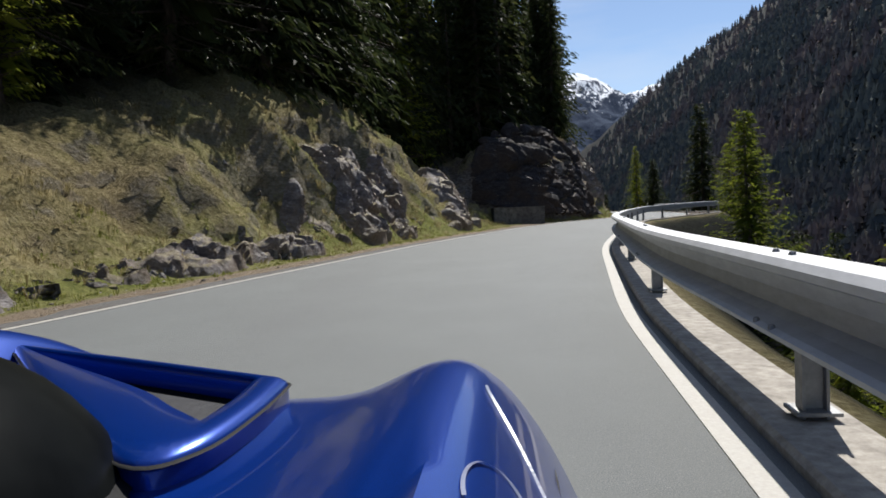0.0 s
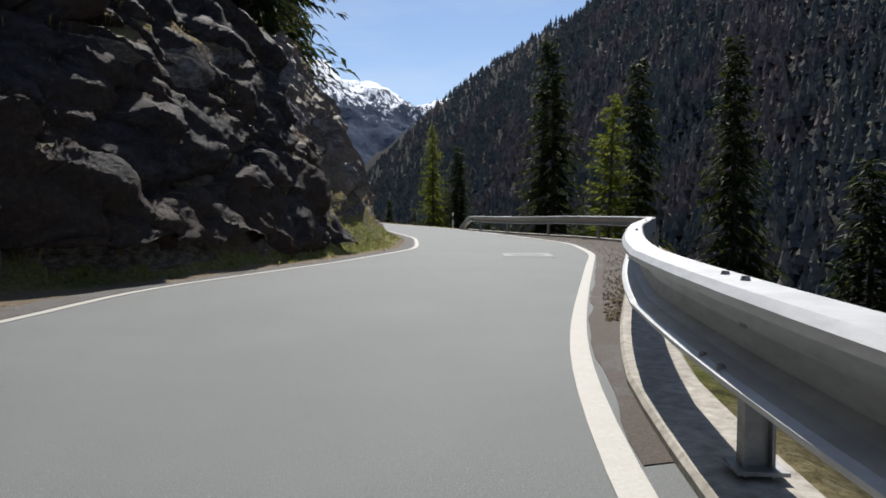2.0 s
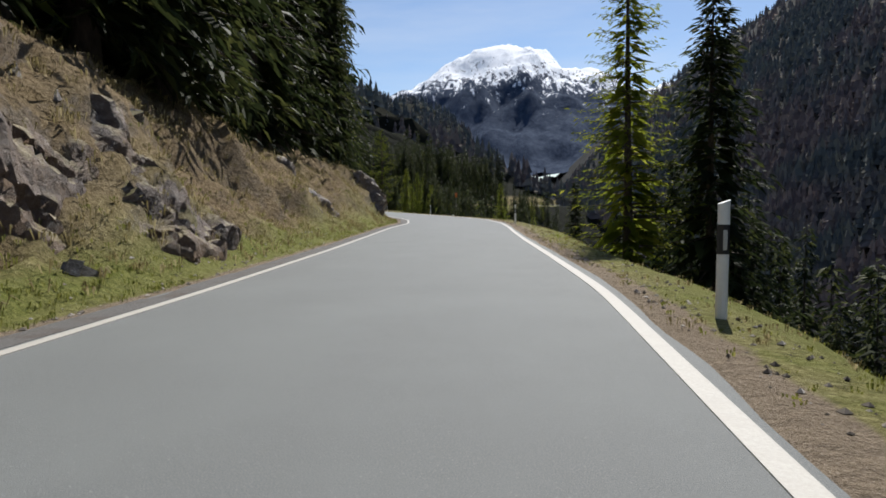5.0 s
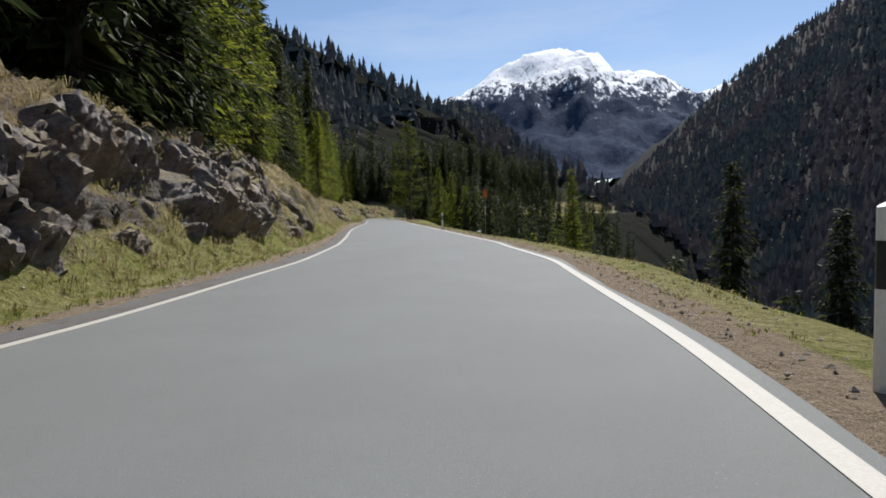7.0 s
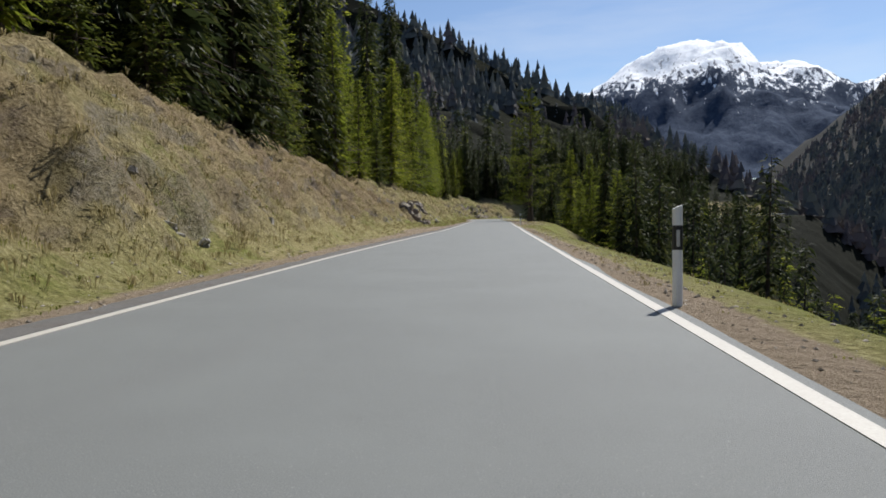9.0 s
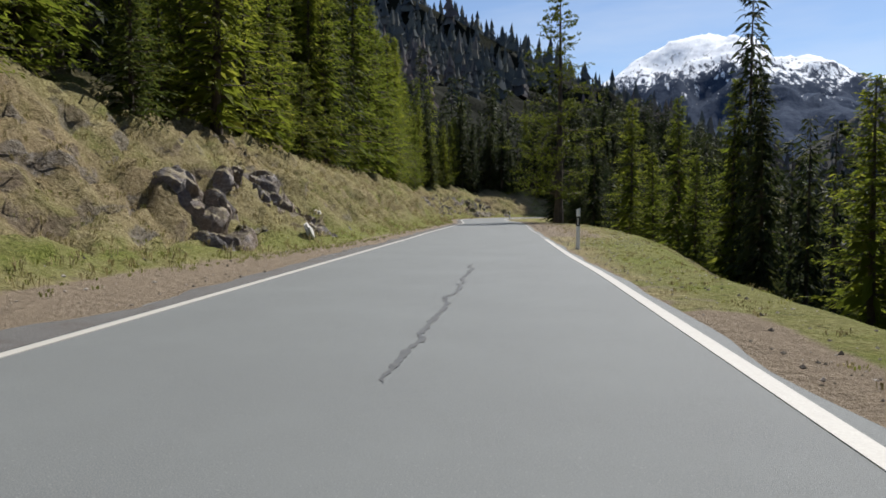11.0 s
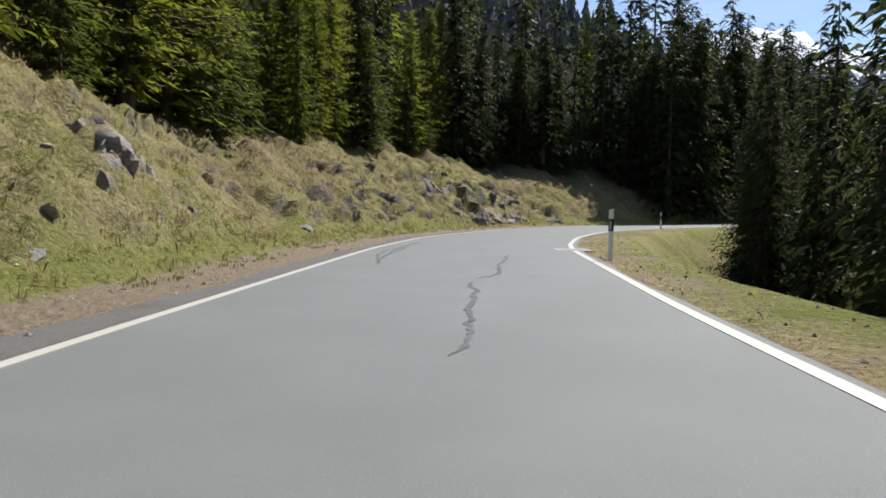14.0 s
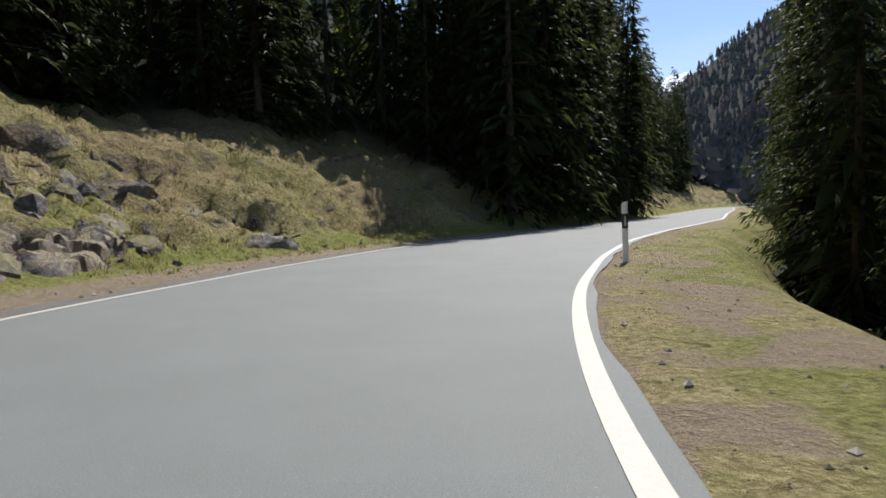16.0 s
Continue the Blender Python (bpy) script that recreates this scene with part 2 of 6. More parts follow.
def make_oldtar(name, lo, hi):
    k = Mat(name, 0.85, spec=0.3)
    grain, dust = k.noise(90, 5, 0.75), k.noise(1.6, 6, 0.7)
    c = k.ramp(grain, [(0.3, (0.055, 0.052, 0.05)), (0.55, (0.12, 0.115, 0.11)), (0.72, (0.24, 0.23, 0.215))])
    c = k.mix(k.step(dust, lo, hi), c, k.ramp(grain, [(0.3, (0.04, 0.031, 0.026)), (0.7, (0.135, 0.108, 0.09))]))
    return k.color(c).bump(grain, 0.6, 0.01).m


M_OLDTAR, M_DUSTYTAR = make_oldtar("old_asphalt", 0.46, 0.7), make_oldtar("dusty_margin", 0.3, 0.52)
M_EARTH = make_plain("brown_earth", (0.06, 0.042, 0.028), (0.26, 0.19, 0.12), 24, 0.95, bump=1.0, dist=0.03)
M_PAINT = make_plain("road_paint", (0.38, 0.35, 0.312), (0.46, 0.447, 0.4), 60, 0.6)
M_CONC = make_plain("concrete", (0.23, 0.205, 0.175), (0.5, 0.46, 0.4), 14, 0.9, bump=0.4)
M_CONC_OLD = make_plain("dark_concrete", (0.055, 0.05, 0.046), (0.24, 0.222, 0.2), 5, 0.9, bump=0.5)
M_STEEL = make_plain("galvanised_steel", (0.4, 0.403, 0.41), (0.56, 0.563, 0.57), 6, 0.48, 0.35, 0.03, spec=0.5, stretch=(1, 1, 4))
M_POST = make_plain("steel_post", (0.2, 0.2, 0.2), (0.36, 0.36, 0.36), 12, 0.55, 0.7, 0.15)
M_WHITE = make_plain("white_plastic", (0.78, 0.78, 0.76), (0.86, 0.86, 0.84), 20, 0.5, bump=0.05)
M_BLACK = make_plain("black_band", (0.012, 0.012, 0.013), (0.025, 0.025, 0.026), 20, 0.5, bump=0.05)
M_REFL = make_plain("reflector", (0.45, 0.45, 0.43), (0.6, 0.6, 0.57), 60, 0.2)
M_TAR = make_plain("tar_seal", (0.04, 0.041, 0.041), (0.105, 0.107, 0.105), 25, 0.6)
M_BARK = make_plain("bark", (0.035, 0.026, 0.02), (0.13, 0.1, 0.08), 9, 0.95, bump=1.0, dist=0.03, stretch=(1, 1, 0.25))
M_SPRUCE = make_leaves("spruce_needles", (0.016, 0.024, 0.011), (0.042, 0.057, 0.021), (0.085, 0.095, 0.032), through_=0.4)
M_LARCH = make_leaves("larch_needles", (0.085, 0.112, 0.014), (0.165, 0.205, 0.026), (0.26, 0.275, 0.045), through_=0.6)
M_YOUNG = make_leaves("young_spruce_needles", (0.05, 0.07, 0.016), (0.11, 0.14, 0.03), (0.2, 0.21, 0.045), through_=0.45)


def make_far_forest():
    """Dark conifers with brownish patches of still bare larch, colours paled and blued as haze."""
    k = Mat("hazy_far_forest", 0.7, spec=0.08)
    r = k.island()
    # both ramps are lifted, the green one blued too: haze put into the colour
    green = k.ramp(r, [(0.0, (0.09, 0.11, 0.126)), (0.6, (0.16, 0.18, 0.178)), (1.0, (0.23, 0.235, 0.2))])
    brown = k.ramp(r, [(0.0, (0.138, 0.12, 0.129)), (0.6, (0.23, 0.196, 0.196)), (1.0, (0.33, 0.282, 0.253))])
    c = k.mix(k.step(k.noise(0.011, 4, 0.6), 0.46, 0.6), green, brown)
    k.color(c)
    tr = k.t.nodes.new("ShaderNodeBsdfTranslucent")
    k.link(c, tr.inputs["Color"])
    mx = k.t.nodes.new("ShaderNodeMixShader")
    mx.inputs[0].default_value = 0.38
    k.link(k.b.outputs[0], mx.inputs[1])
    k.link(tr.outputs[0], mx.inputs[2])
    k.link(mx.outputs[0], k.t.nodes["Material Output"].inputs["Surface"])
    return k.m


M_FARWOOD = make_far_forest()
M_GRASS = make_leaves("grass_blades", (0.16, 0.135, 0.06), (0.3, 0.25, 0.125), (0.5, 0.43, 0.26), through_=0.6)
M_GREENGRASS = make_leaves("green_grass_blades", (0.13, 0.15, 0.035), (0.22, 0.235, 0.06), (0.33, 0.32, 0.11), through_=0.65)


def make_rock():
    k = Mat("weathered_rock", 0.9, spec=0.3)
    c, fine = rock_colors(k)
    moss = k.ramp(k.noise(14, 4), [(0.3, (0.08, 0.08, 0.02)), (0.7, (0.26, 0.22, 0.09))])
    c = k.mix(k.math("MULTIPLY", k.step(k.math("ADD", k.upness(), k.math("MULTIPLY", k.noise(1.3, 4), 0.8)), 0.95, 1.25), 0.8), c, moss)
    return k.color(c).bump(fine, 0.9, 0.05).m


M_ROCK = make_rock()


# ---- building helpers ----
def mesh(name, verts, faces, material, smooth=False):
    me = bpy.data.meshes.new(name)
    me.from_pydata([tuple(v) for v in verts] if not isinstance(verts, np.ndarray) else verts.tolist(), [], faces if not isinstance(faces, np.ndarray) else faces.tolist())
    if material:
        me.materials.append(material)
    if smooth:
        me.shade_smooth()
    me.update()
    return me


def part(name, bm, material, parent, label=""):
    me = bpy.data.meshes.new(name)
    bm.to_mesh(me)
    bm.free()
    me.materials.append(material)
    ob = new(name, me)
    ob.parent = parent
    if label:
        tagged(ob, label)
    return ob


def box(x, y, z, sx, sy, sz, bevel=0.0):
    bm = bmesh.new()
    bmesh.ops.create_cube(bm, size=1.0, matrix=Matrix.Translation((x, y, z)) @ Matrix.Diagonal((sx, sy, sz, 1)))
    if bevel:
        bmesh.ops.bevel(bm, geom=bm.edges[:], offset=bevel, segments=2, affect="EDGES")
    return bm


def hashed(ix, iy, seed):
    h = (ix.astype(np.int64) * 374761393 + iy.astype(np.int64) * 668265263 + seed * 1442695041) & 0xFFFFFFFF
    h = ((h ^ (h >> 13)) * 1274126177) & 0xFFFFFFFF
    return ((h ^ (h >> 16)) & 0xFFFF) / 65535.0


def vnoise(x, y, seed=0):
    x, y = np.asarray(x, float), np.asarray(y, float)
    ix, iy = np.floor(x), np.floor(y)
    fx, fy = x - ix, y - iy
    fx, fy = fx * fx * (3 - 2 * fx), fy * fy * (3 - 2 * fy)
    a, b = hashed(ix, iy, seed), hashed(ix + 1, iy, seed)
    c, d = hashed(ix, iy + 1, seed), hashed(ix + 1, iy + 1, seed)
    return (a * (1 - fx) + b * fx) * (1 - fy) + (c * (1 - fx) + d * fx) * fy - 0.5


def fbm(x, y, octaves=4, seed=0):
    return sum(vnoise(np.asarray(x) * 2**o, np.asarray(y) * 2**o, seed + 17 * o) * 0.55**o for o in range(octaves))


def smooth(x, lo, hi):
    t = np.clip((np.asarray(x, float) - lo) / (hi - lo), 0, 1)
    return t * t * (3 - 2 * t)


# ---- the road's plan: the two edge lines, as x over y ----
LEFT = ((-60, -15.00), (-20, -10.10), (0, -5.93), (15, -2.62), (20, -1.47), (25.9, 0.22), (34, 2.82), (39.8, 5.55), (41.6, 5.91), (45.9, 9.07), (50.4, 11.73), (55.5, 12.96), (57.9, 13.45), (63, 13.99), (68, 14.48), (72, 14.68), (76, 14.75), (81, 14.69), (84, 14.64), (87, 14.54), (92, 14.39), (98.1, 14.18), (106, 14.26), (111, 13.77), (113.9, 13.52), (117, 12.99), (121.6, 12.18), (129, 10.49), (136, 8.78), (140, 7.81), (148, 6.00), (156, 4.34), (172, 1.16), (177.6, -0.03), (198.3, -4.72), (201.3, -5.48), (218.2, -9.2), (227.1, -11.04), (237.4, -14.20), (246.3, -16.86), (249.5, -17.75), (255.4, -19.02), (258.1, -19.27), (266, -19.68), (272, -19.3), (278, -18.13), (283, -16.72), (288, -14.75), (296, -10.58), (307, -4.78), (330, 5.02), (360, 17.12), (399, 33.22), (430, 48.62), (470, 73.62))
RIGHT = ((-60, -6.60), (-20, -2.00), (-4, 0.28), (5.7, 1.34), (13.8, 2.81), (16.7, 3.46), (25.8, 5.89), (34.7, 8.59), (36.9, 9.51), (39, 10.64), (45, 13.98), (46.6, 14.93), (51.8, 16.96), (58, 17.77), (61.3, 18.12), (63, 18.35), (69, 18.80), (76, 19.26), (81, 19.27), (88, 19.25), (93, 19.29), (98, 19.38), (105.1, 19.35), (111, 18.94), (113.4, 18.82), (117, 18.18), (119.8, 17.65), (121.5, 17.47), (129.2, 15.71), (135, 14.43), (148, 11.47), (172, 6.07), (184, 3.46), (187, 2.71), (198.2, 0.22), (201.7, -0.52), (207.4, -1.88), (212.8, -2.95), (221.7, -4.87), (229.7, -6.77), (233.1, -7.73), (240.6, -10.11), (250.1, -12.75), (253.3, -13.43), (258.9, -14.11), (264, -14.23), (268.4, -14.06), (271, -13.73), (273.3, -13.31), (278, -12.08), (284, -10.08), (290, -7.38), (297, -3.78), (307, 1.22), (330, 10.42), (360, 23.02), (399, 38.22), (430, 53.62), (470, 78.62))
FY = np.arange(-90, 480, 0.25)


def eased(pairs, width=2.0):
    p = np.array(pairs)
    v = np.interp(FY, p[:, 0], p[:, 1])
    k = np.exp(-0.5 * (np.arange(-24, 25) * 0.25 / width) ** 2)
    pad = np.r_[np.full(24, v[0]), v, np.full(24, v[-1])]
    return np.convolve(pad, k / k.sum(), "valid")


XL_, XR_ = eased(LEFT, 0.9), eased(RIGHT, 0.9)
SL_ = np.cos(np.arctan(np.gradient((XL_ + XR_) / 2, FY)))


def xl(y):
    return np.interp(y, FY, XL_)


def xr(y):
    return np.interp(y, FY, XR_)


def lean(y):
    """Cosine of the road's turn away from +y."""
    return np.interp(y, FY, SL_)


def track(pairs):
    p = np.array(pairs)
    return lambda y: np.interp(y, p[:, 0], p[:, 1])


VERGE = track(((-60, 1.6), (12.3, 1.7), (30.8, 1.8), (34.9, 1.9), (37.5, 3.2), (41.1, 3.6), (42, 1.3), (52.6, 1.2), (60.3, 0.9), (92.6, 1), (111.8, 1.5), (118.5, 1.7), (140.7, 1.3), (172.8, 3), (181.8, 3), (190.6, 1.7), (214.1, 1.7), (240.5, 2), (249.5, 2.3), (266.6, 2.2), (276.3, 2.2), (292.8, 1.2)))
BANK = track(((-60, 2.64), (0, 2.2), (10.2, 2.2), (16.4, 2.86), (20.5, 4.5), (24.6, 4.8), (28.7, 4.3), (31, 4.2), (33.9, 3.5), (36, 2.7), (38, 2.0), (40, 1.5), (41.2, 1.6), (49.2, 2.99), (52.6, 5.25), (57.8, 5), (65.1, 4.5), (78.8, 3.58), (92.6, 2.64), (108.6, 2.64), (118.5, 2.69), (140.7, 3.74), (166.4, 3.17), (186, 2.46), (214.1, 2.73), (240.5, 2.91), (256, 2.5), (264, 2.7), (272, 3), (280, 2.8), (288, 2.2), (300, 2.4), (310, 3.2), (395, 3)))
BANKRUN = track(((-60, 4), (0, 3.4), (14.3, 3.2), (19.5, 2.6), (25.6, 2.67), (30.8, 3.36), (38, 3.25), (40.7, 2.19), (41.8, 0.88), (47.7, 0.9), (49.5, 2.96), (52.6, 2.99), (60.3, 3.68), (92.6, 3.06), (105.4, 2.1), (118.5, 2.06), (131.4, 3.4), (166.4, 3.92), (214.1, 3.96), (246.9, 4.18), (274.2, 4.25), (395, 3.75)))
KNOB = track(((-60, 0), (41.6, 0), (42.6, 1.7), (44.5, 2.5), (47, 2.5), (48.6, 1.9), (50.5, 0.6), (53, 0), (395, 0)))
ROCKY = track(((-60, 0.3), (8.2, 0.4), (14.3, 0.52), (26.7, 0.65), (37, 0.52), (41.2, 1), (49, 1), (57, 1), (60.3, 0.8), (61, 0.8), (92.6, 0.15), (104, 0.25), (108, 0.95), (120.2, 1), (126.8, 0.6), (153.6, 0.4), (179.2, 0.7), (193.6, 0.6), (201.8, 0.15), (231.6, 0.25), (246.9, 0.5), (260.1, 0.9), (278.4, 0.9), (284.5, 0.4), (395, 0.4)))
SHOULDER = track(((-60, 0.48), (28, 0.55), (36, 0.65), (40, 0.98), (45.3, 1.45), (49.7, 2.3), (53, 2.45), (56, 2.25), (59.5, 1.6), (62, 1.1), (65, 0.85), (73.3, 0.8), (92.6, 1.1), (116.8, 1.3), (140.7, 1.2), (172.8, 1.2), (187.5, 1.6), (196.3, 3), (207.3, 4), (226.2, 4), (235.5, 2.4), (244.4, 1.5), (258, 1.6), (268, 1.9), (280, 2), (300, 1.8), (395, 2)))
DROP = track(((-60, 1.5), (40, 1.5), (62, 1.3), (67.6, 1), (78.8, 0.75), (100.6, 0.7), (125.2, 0.7), (166.4, 0.75), (182, 0.85), (196, 0.8), (206, 0.55), (231.6, 0.5), (250, 0.9), (260, 1.2), (285, 1.2), (395, 0.8)))

RAILOFF = track(((-60, 0.27), (28, 0.33), (36, 0.4), (40, 0.72), (45.3, 1.2), (49.7, 2.05), (53, 2.2), (56, 2.0), (59.5, 1.35), (62, 0.85), (65, 0.58), (69, 0.45)))


def height(x, y):
    """The ground's height, for arrays of places."""
    x, y = np.asarray(x, float), np.asarray(y, float)
    c = lean(y)
    el, er = (xl(y) - x) * c, (x - xr(y)) * c
    v, hb, rb = VERGE(y), BANK(y), BANKRUN(y)
    far = smooth(np.hypot(x, y - 150), 280, 730)
    # left: verge, bank, wooded slope
    n1, n2 = fbm(x * 0.4, y * 0.4, 4, 3), fbm(x * 1.9, y * 1.9, 4, 9)
    rough_ = smooth(el, v * 0.8, v + 1.2) * (1 - far)
    rise = np.clip((el + n1 * 0.8 * smooth(el, v, v + 1) - v * 0.8) / (rb + v * 0.2), 0, 1)
    rise = rise + 0.1 * np.sin(rise * 6.283)* -0.6
    zl = 0.05 * smooth(el, 0.3, v) + hb * rise + KNOB(y) * (0.45 * smooth(el + n1 * 0.6, 0.8, 1.5) + 0.55 * smooth(el + n1 * 0.6, 1.4, 4.2)) * (1 - smooth(el + n1, 4.4, 6.2)) + np.maximum(el - v - rb * 0.8, 0) * (0.5 + 0.1 * n1)
    tuss = 0.42 * np.abs(vnoise(x * 1.25, y * 1.25, 23)) + 0.32 * np.abs(vnoise(x * 2.7, y * 2.7, 24)) - 0.17
    tuss = tuss * (1 + 0.7 * smooth(y, 172, 188) * (1 - smooth(y, 246, 256)))
    zl = zl + rough_ * (n1 * 0.5 + n2 * (0.2 + 0.4 * ROCKY(y)) + tuss * (1 - smooth(el, 14, 24)))
    zl = np.minimum(zl, 260 + 30 * fbm(x * 0.01, y * 0.01, 3, 5))
    spur = (170 + 60 * smooth(-x, 100, 360) - 190 * smooth(x, -90, 170) + 26 * fbm(x * 0.012, y * 0.012, 4, 21)) * np.exp(-((y - 1200) / 330) ** 2) - 75 * (1 - smooth(y, 480, 700))
    zl = np.where(y > 500, np.maximum(zl, spur), zl)
    # right: shoulder, fall to the stream, far side
    w, g = SHOULDER(y), DROP(y)
    n3 = fbm(x * 0.3, y * 0.3, 4, 31)
    lip = np.maximum(er - w, 0)
    zr = -0.03 * smooth(er, 0.3, w) - (lip - 0.8 * (1 - np.exp(-lip / 0.8))) * g * (1 + 0.25 * np.tanh(lip / 30))
    zr = zr + smooth(er, w * 0.6, w + 2) * (n3 * np.minimum(0.25 + lip * 0.05, 2.5)) * (1 - far)
    deep = -46 + 6 * fbm(x * 0.03, y * 0.03, 3, 41)
    zr = np.maximum(zr, deep)
    ridge = 268 * (1 - 0.72 * smooth(y, 1400, 2100)) + 50 * fbm(x * 0.006, y * 0.006, 4, 51)
    up = np.minimum(deep + np.maximum(x - 120, 0) * 0.98, ridge + np.maximum(x - 440, 0) * 0.1)
    zr = np.where(x > 110, np.maximum(zr, up), zr)
    zr = np.where(y > 500, np.maximum(zr, spur), zr)
    z = np.where(el > 0, zl, np.where(er > 0, zr, 0.0))
    road = (el < 0.3) & (er < 0.3)
    return np.where(road, -0.03, z)


# ---- the ground: one sheet to the horizon ----
def build_ground():
    dl = np.concatenate([-np.geomspace(1500, 14, 26), -np.arange(13.6, 7.0, -0.4), -np.arange(7.0, 0.31, -0.12), [-0.3, 0.0]])
    dr = np.concatenate([[0.0, 0.3], np.arange(0.5, 6.0, 0.25), np.arange(6.2, 16, 0.6), np.geomspace(16.5, 1800, 34)])
    ys = np.concatenate([-np.geomspace(900, 64, 14), np.arange(-60, -4, 0.8), np.arange(-4, 288, 0.29), np.arange(288.2, 310, 0.5), np.arange(310.5, 476, 1.5), np.geomspace(478, 3000, 56)])
    cols = len(dl) + len(dr)
    c = lean(ys)[:, None]
    xx = np.concatenate([xl(ys)[:, None] + dl[None] / c, xr(ys)[:, None] + dr[None] / c], 1)
    yy = np.repeat(ys[:, None], cols, 1)
    zz = height(xx, yy)
    # steep rock is uneven sideways as well
    el = (xl(yy) - xx) * lean(yy)
    sel = smooth(el, VERGE(yy) * 0.9, VERGE(yy) + 0.8) * (1 - smooth(el, 7, 12)) * ROCKY(yy)
    xx = xx + sel * (fbm(yy * 1.3, zz * 2.3, 5, 77) * 0.5 + vnoise(yy * 3.1, zz * 4.5, 79) * 0.28 + vnoise(yy * 6.5, zz * 8, 80) * 0.16)
    v = np.stack([xx.ravel(), yy.ravel(), zz.ravel()], 1)
    i = np.arange((len(ys) - 1) * cols).reshape(len(ys) - 1, cols)[:, :-1].ravel()
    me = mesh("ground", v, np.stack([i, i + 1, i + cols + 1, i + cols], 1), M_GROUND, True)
    er = (xx - xr(yy)) * lean(yy)
    w = SHOULDER(yy)
    near = (yy > -100) & (yy < 480)
    dirt = np.where(el > 0, 1 - smooth(el, VERGE(yy) * (0.25 + 0.25 * smooth(yy, 160, 172)), VERGE(yy) * (0.85 + 0.2 * smooth(yy, 160, 172))), np.where(er > 0, np.where((yy > 199) & (yy < 236), 0.95, np.where(yy > 180, 0.42 + (0.03 + 0.7 * fbm(xx * 1.5, yy * 1.5, 4, 94)) * smooth(yy, 238, 250), 0.8)) * (1 - smooth(er, w * (0.45 + 0.35 * smooth(yy, 238, 250)), w * (0.95 + 0.7 * smooth(yy, 238, 250)))), 1)) * near
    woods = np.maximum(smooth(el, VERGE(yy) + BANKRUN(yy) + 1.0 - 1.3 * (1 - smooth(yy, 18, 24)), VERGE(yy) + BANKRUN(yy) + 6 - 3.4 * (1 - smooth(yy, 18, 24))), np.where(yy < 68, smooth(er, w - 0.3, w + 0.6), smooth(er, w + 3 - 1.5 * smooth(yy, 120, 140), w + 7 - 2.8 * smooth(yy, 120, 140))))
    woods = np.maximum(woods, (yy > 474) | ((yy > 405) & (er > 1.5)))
    lush = np.maximum(np.exp(-((el - VERGE(yy) * 1.0) / 0.7) ** 2) * (1 - 0.7 * smooth(yy, 132, 146) * (1 - smooth(yy, 174, 186))), np.exp(-((er - w - 0.8) / 1.2) ** 2) * (yy > 68) * (1 - 0.7 * smooth(yy, 238, 250))) * (0.75 - 0.17 * smooth(yy, 90, 100) * (1 - smooth(yy, 118, 126)))
    lush = np.maximum(lush, 0.62 * smooth(er, w * 0.2, w * 0.6) * (1 - smooth(er, w + 1.5, w + 4)) * smooth(yy, 165, 185) * (1 - smooth(yy, 196, 201) * (1 - smooth(yy, 234, 240))) * (1 - 0.75 * smooth(yy, 240, 256) * smooth(fbm(xx * 0.7, yy * 0.7, 3, 93), -0.25, 0.2)))
    lush = np.maximum(lush, (el > 0) * np.clip(0.22 * smooth(yy, 183, 200) * (1 - smooth(yy, 285, 300)) + 0.4 * (1 - smooth(yy, 30, 44)) + 0.5 * fbm(xx * 0.6, yy * 0.6, 3, 88), 0, 0.8))
    heath = (el > 0) * np.clip(smooth(el, VERGE(yy) * 1.05, VERGE(yy) + 1.6) * (0.75 * smooth(yy, 38, 50) * (1 - smooth(yy, 96, 125)) + 0.4 * smooth(yy, 130, 144) * (1 - smooth(yy, 176, 190)) + 0.25 + 0.7 * fbm(xx * 0.3, yy * 0.3, 3, 91)), 0, 0.9)
    for key, val in (("dirt", dirt), ("woods", woods), ("lush", lush), ("rocky", ROCKY(yy) * (el > 0)), ("hazed", smooth(xx, 105, 170)), ("heath", heath)):
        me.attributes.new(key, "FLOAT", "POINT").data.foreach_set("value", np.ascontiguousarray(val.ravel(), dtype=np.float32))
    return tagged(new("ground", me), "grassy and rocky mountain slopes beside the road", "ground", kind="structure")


build_ground()


def ribbon(ys, lo, hi, z, crown=0.0):
    """A strip between two x functions, with its edges turned down."""
    a, b = lo(ys), hi(ys)
    v, f = [], []
    for j, (p, q, y) in enumerate(zip(a, b, ys)):
        v += [(p, y, z - 0.05), (p, y, z), ((p + q) / 2, y, z + crown), (q, y, z), (q, y, z - 0.05)]
        if j:
            f += [(5 * j - 5 + k, 5 * j - 4 + k, 5 * j + 1 + k, 5 * j + k) for k in range(4)]
    return v, f


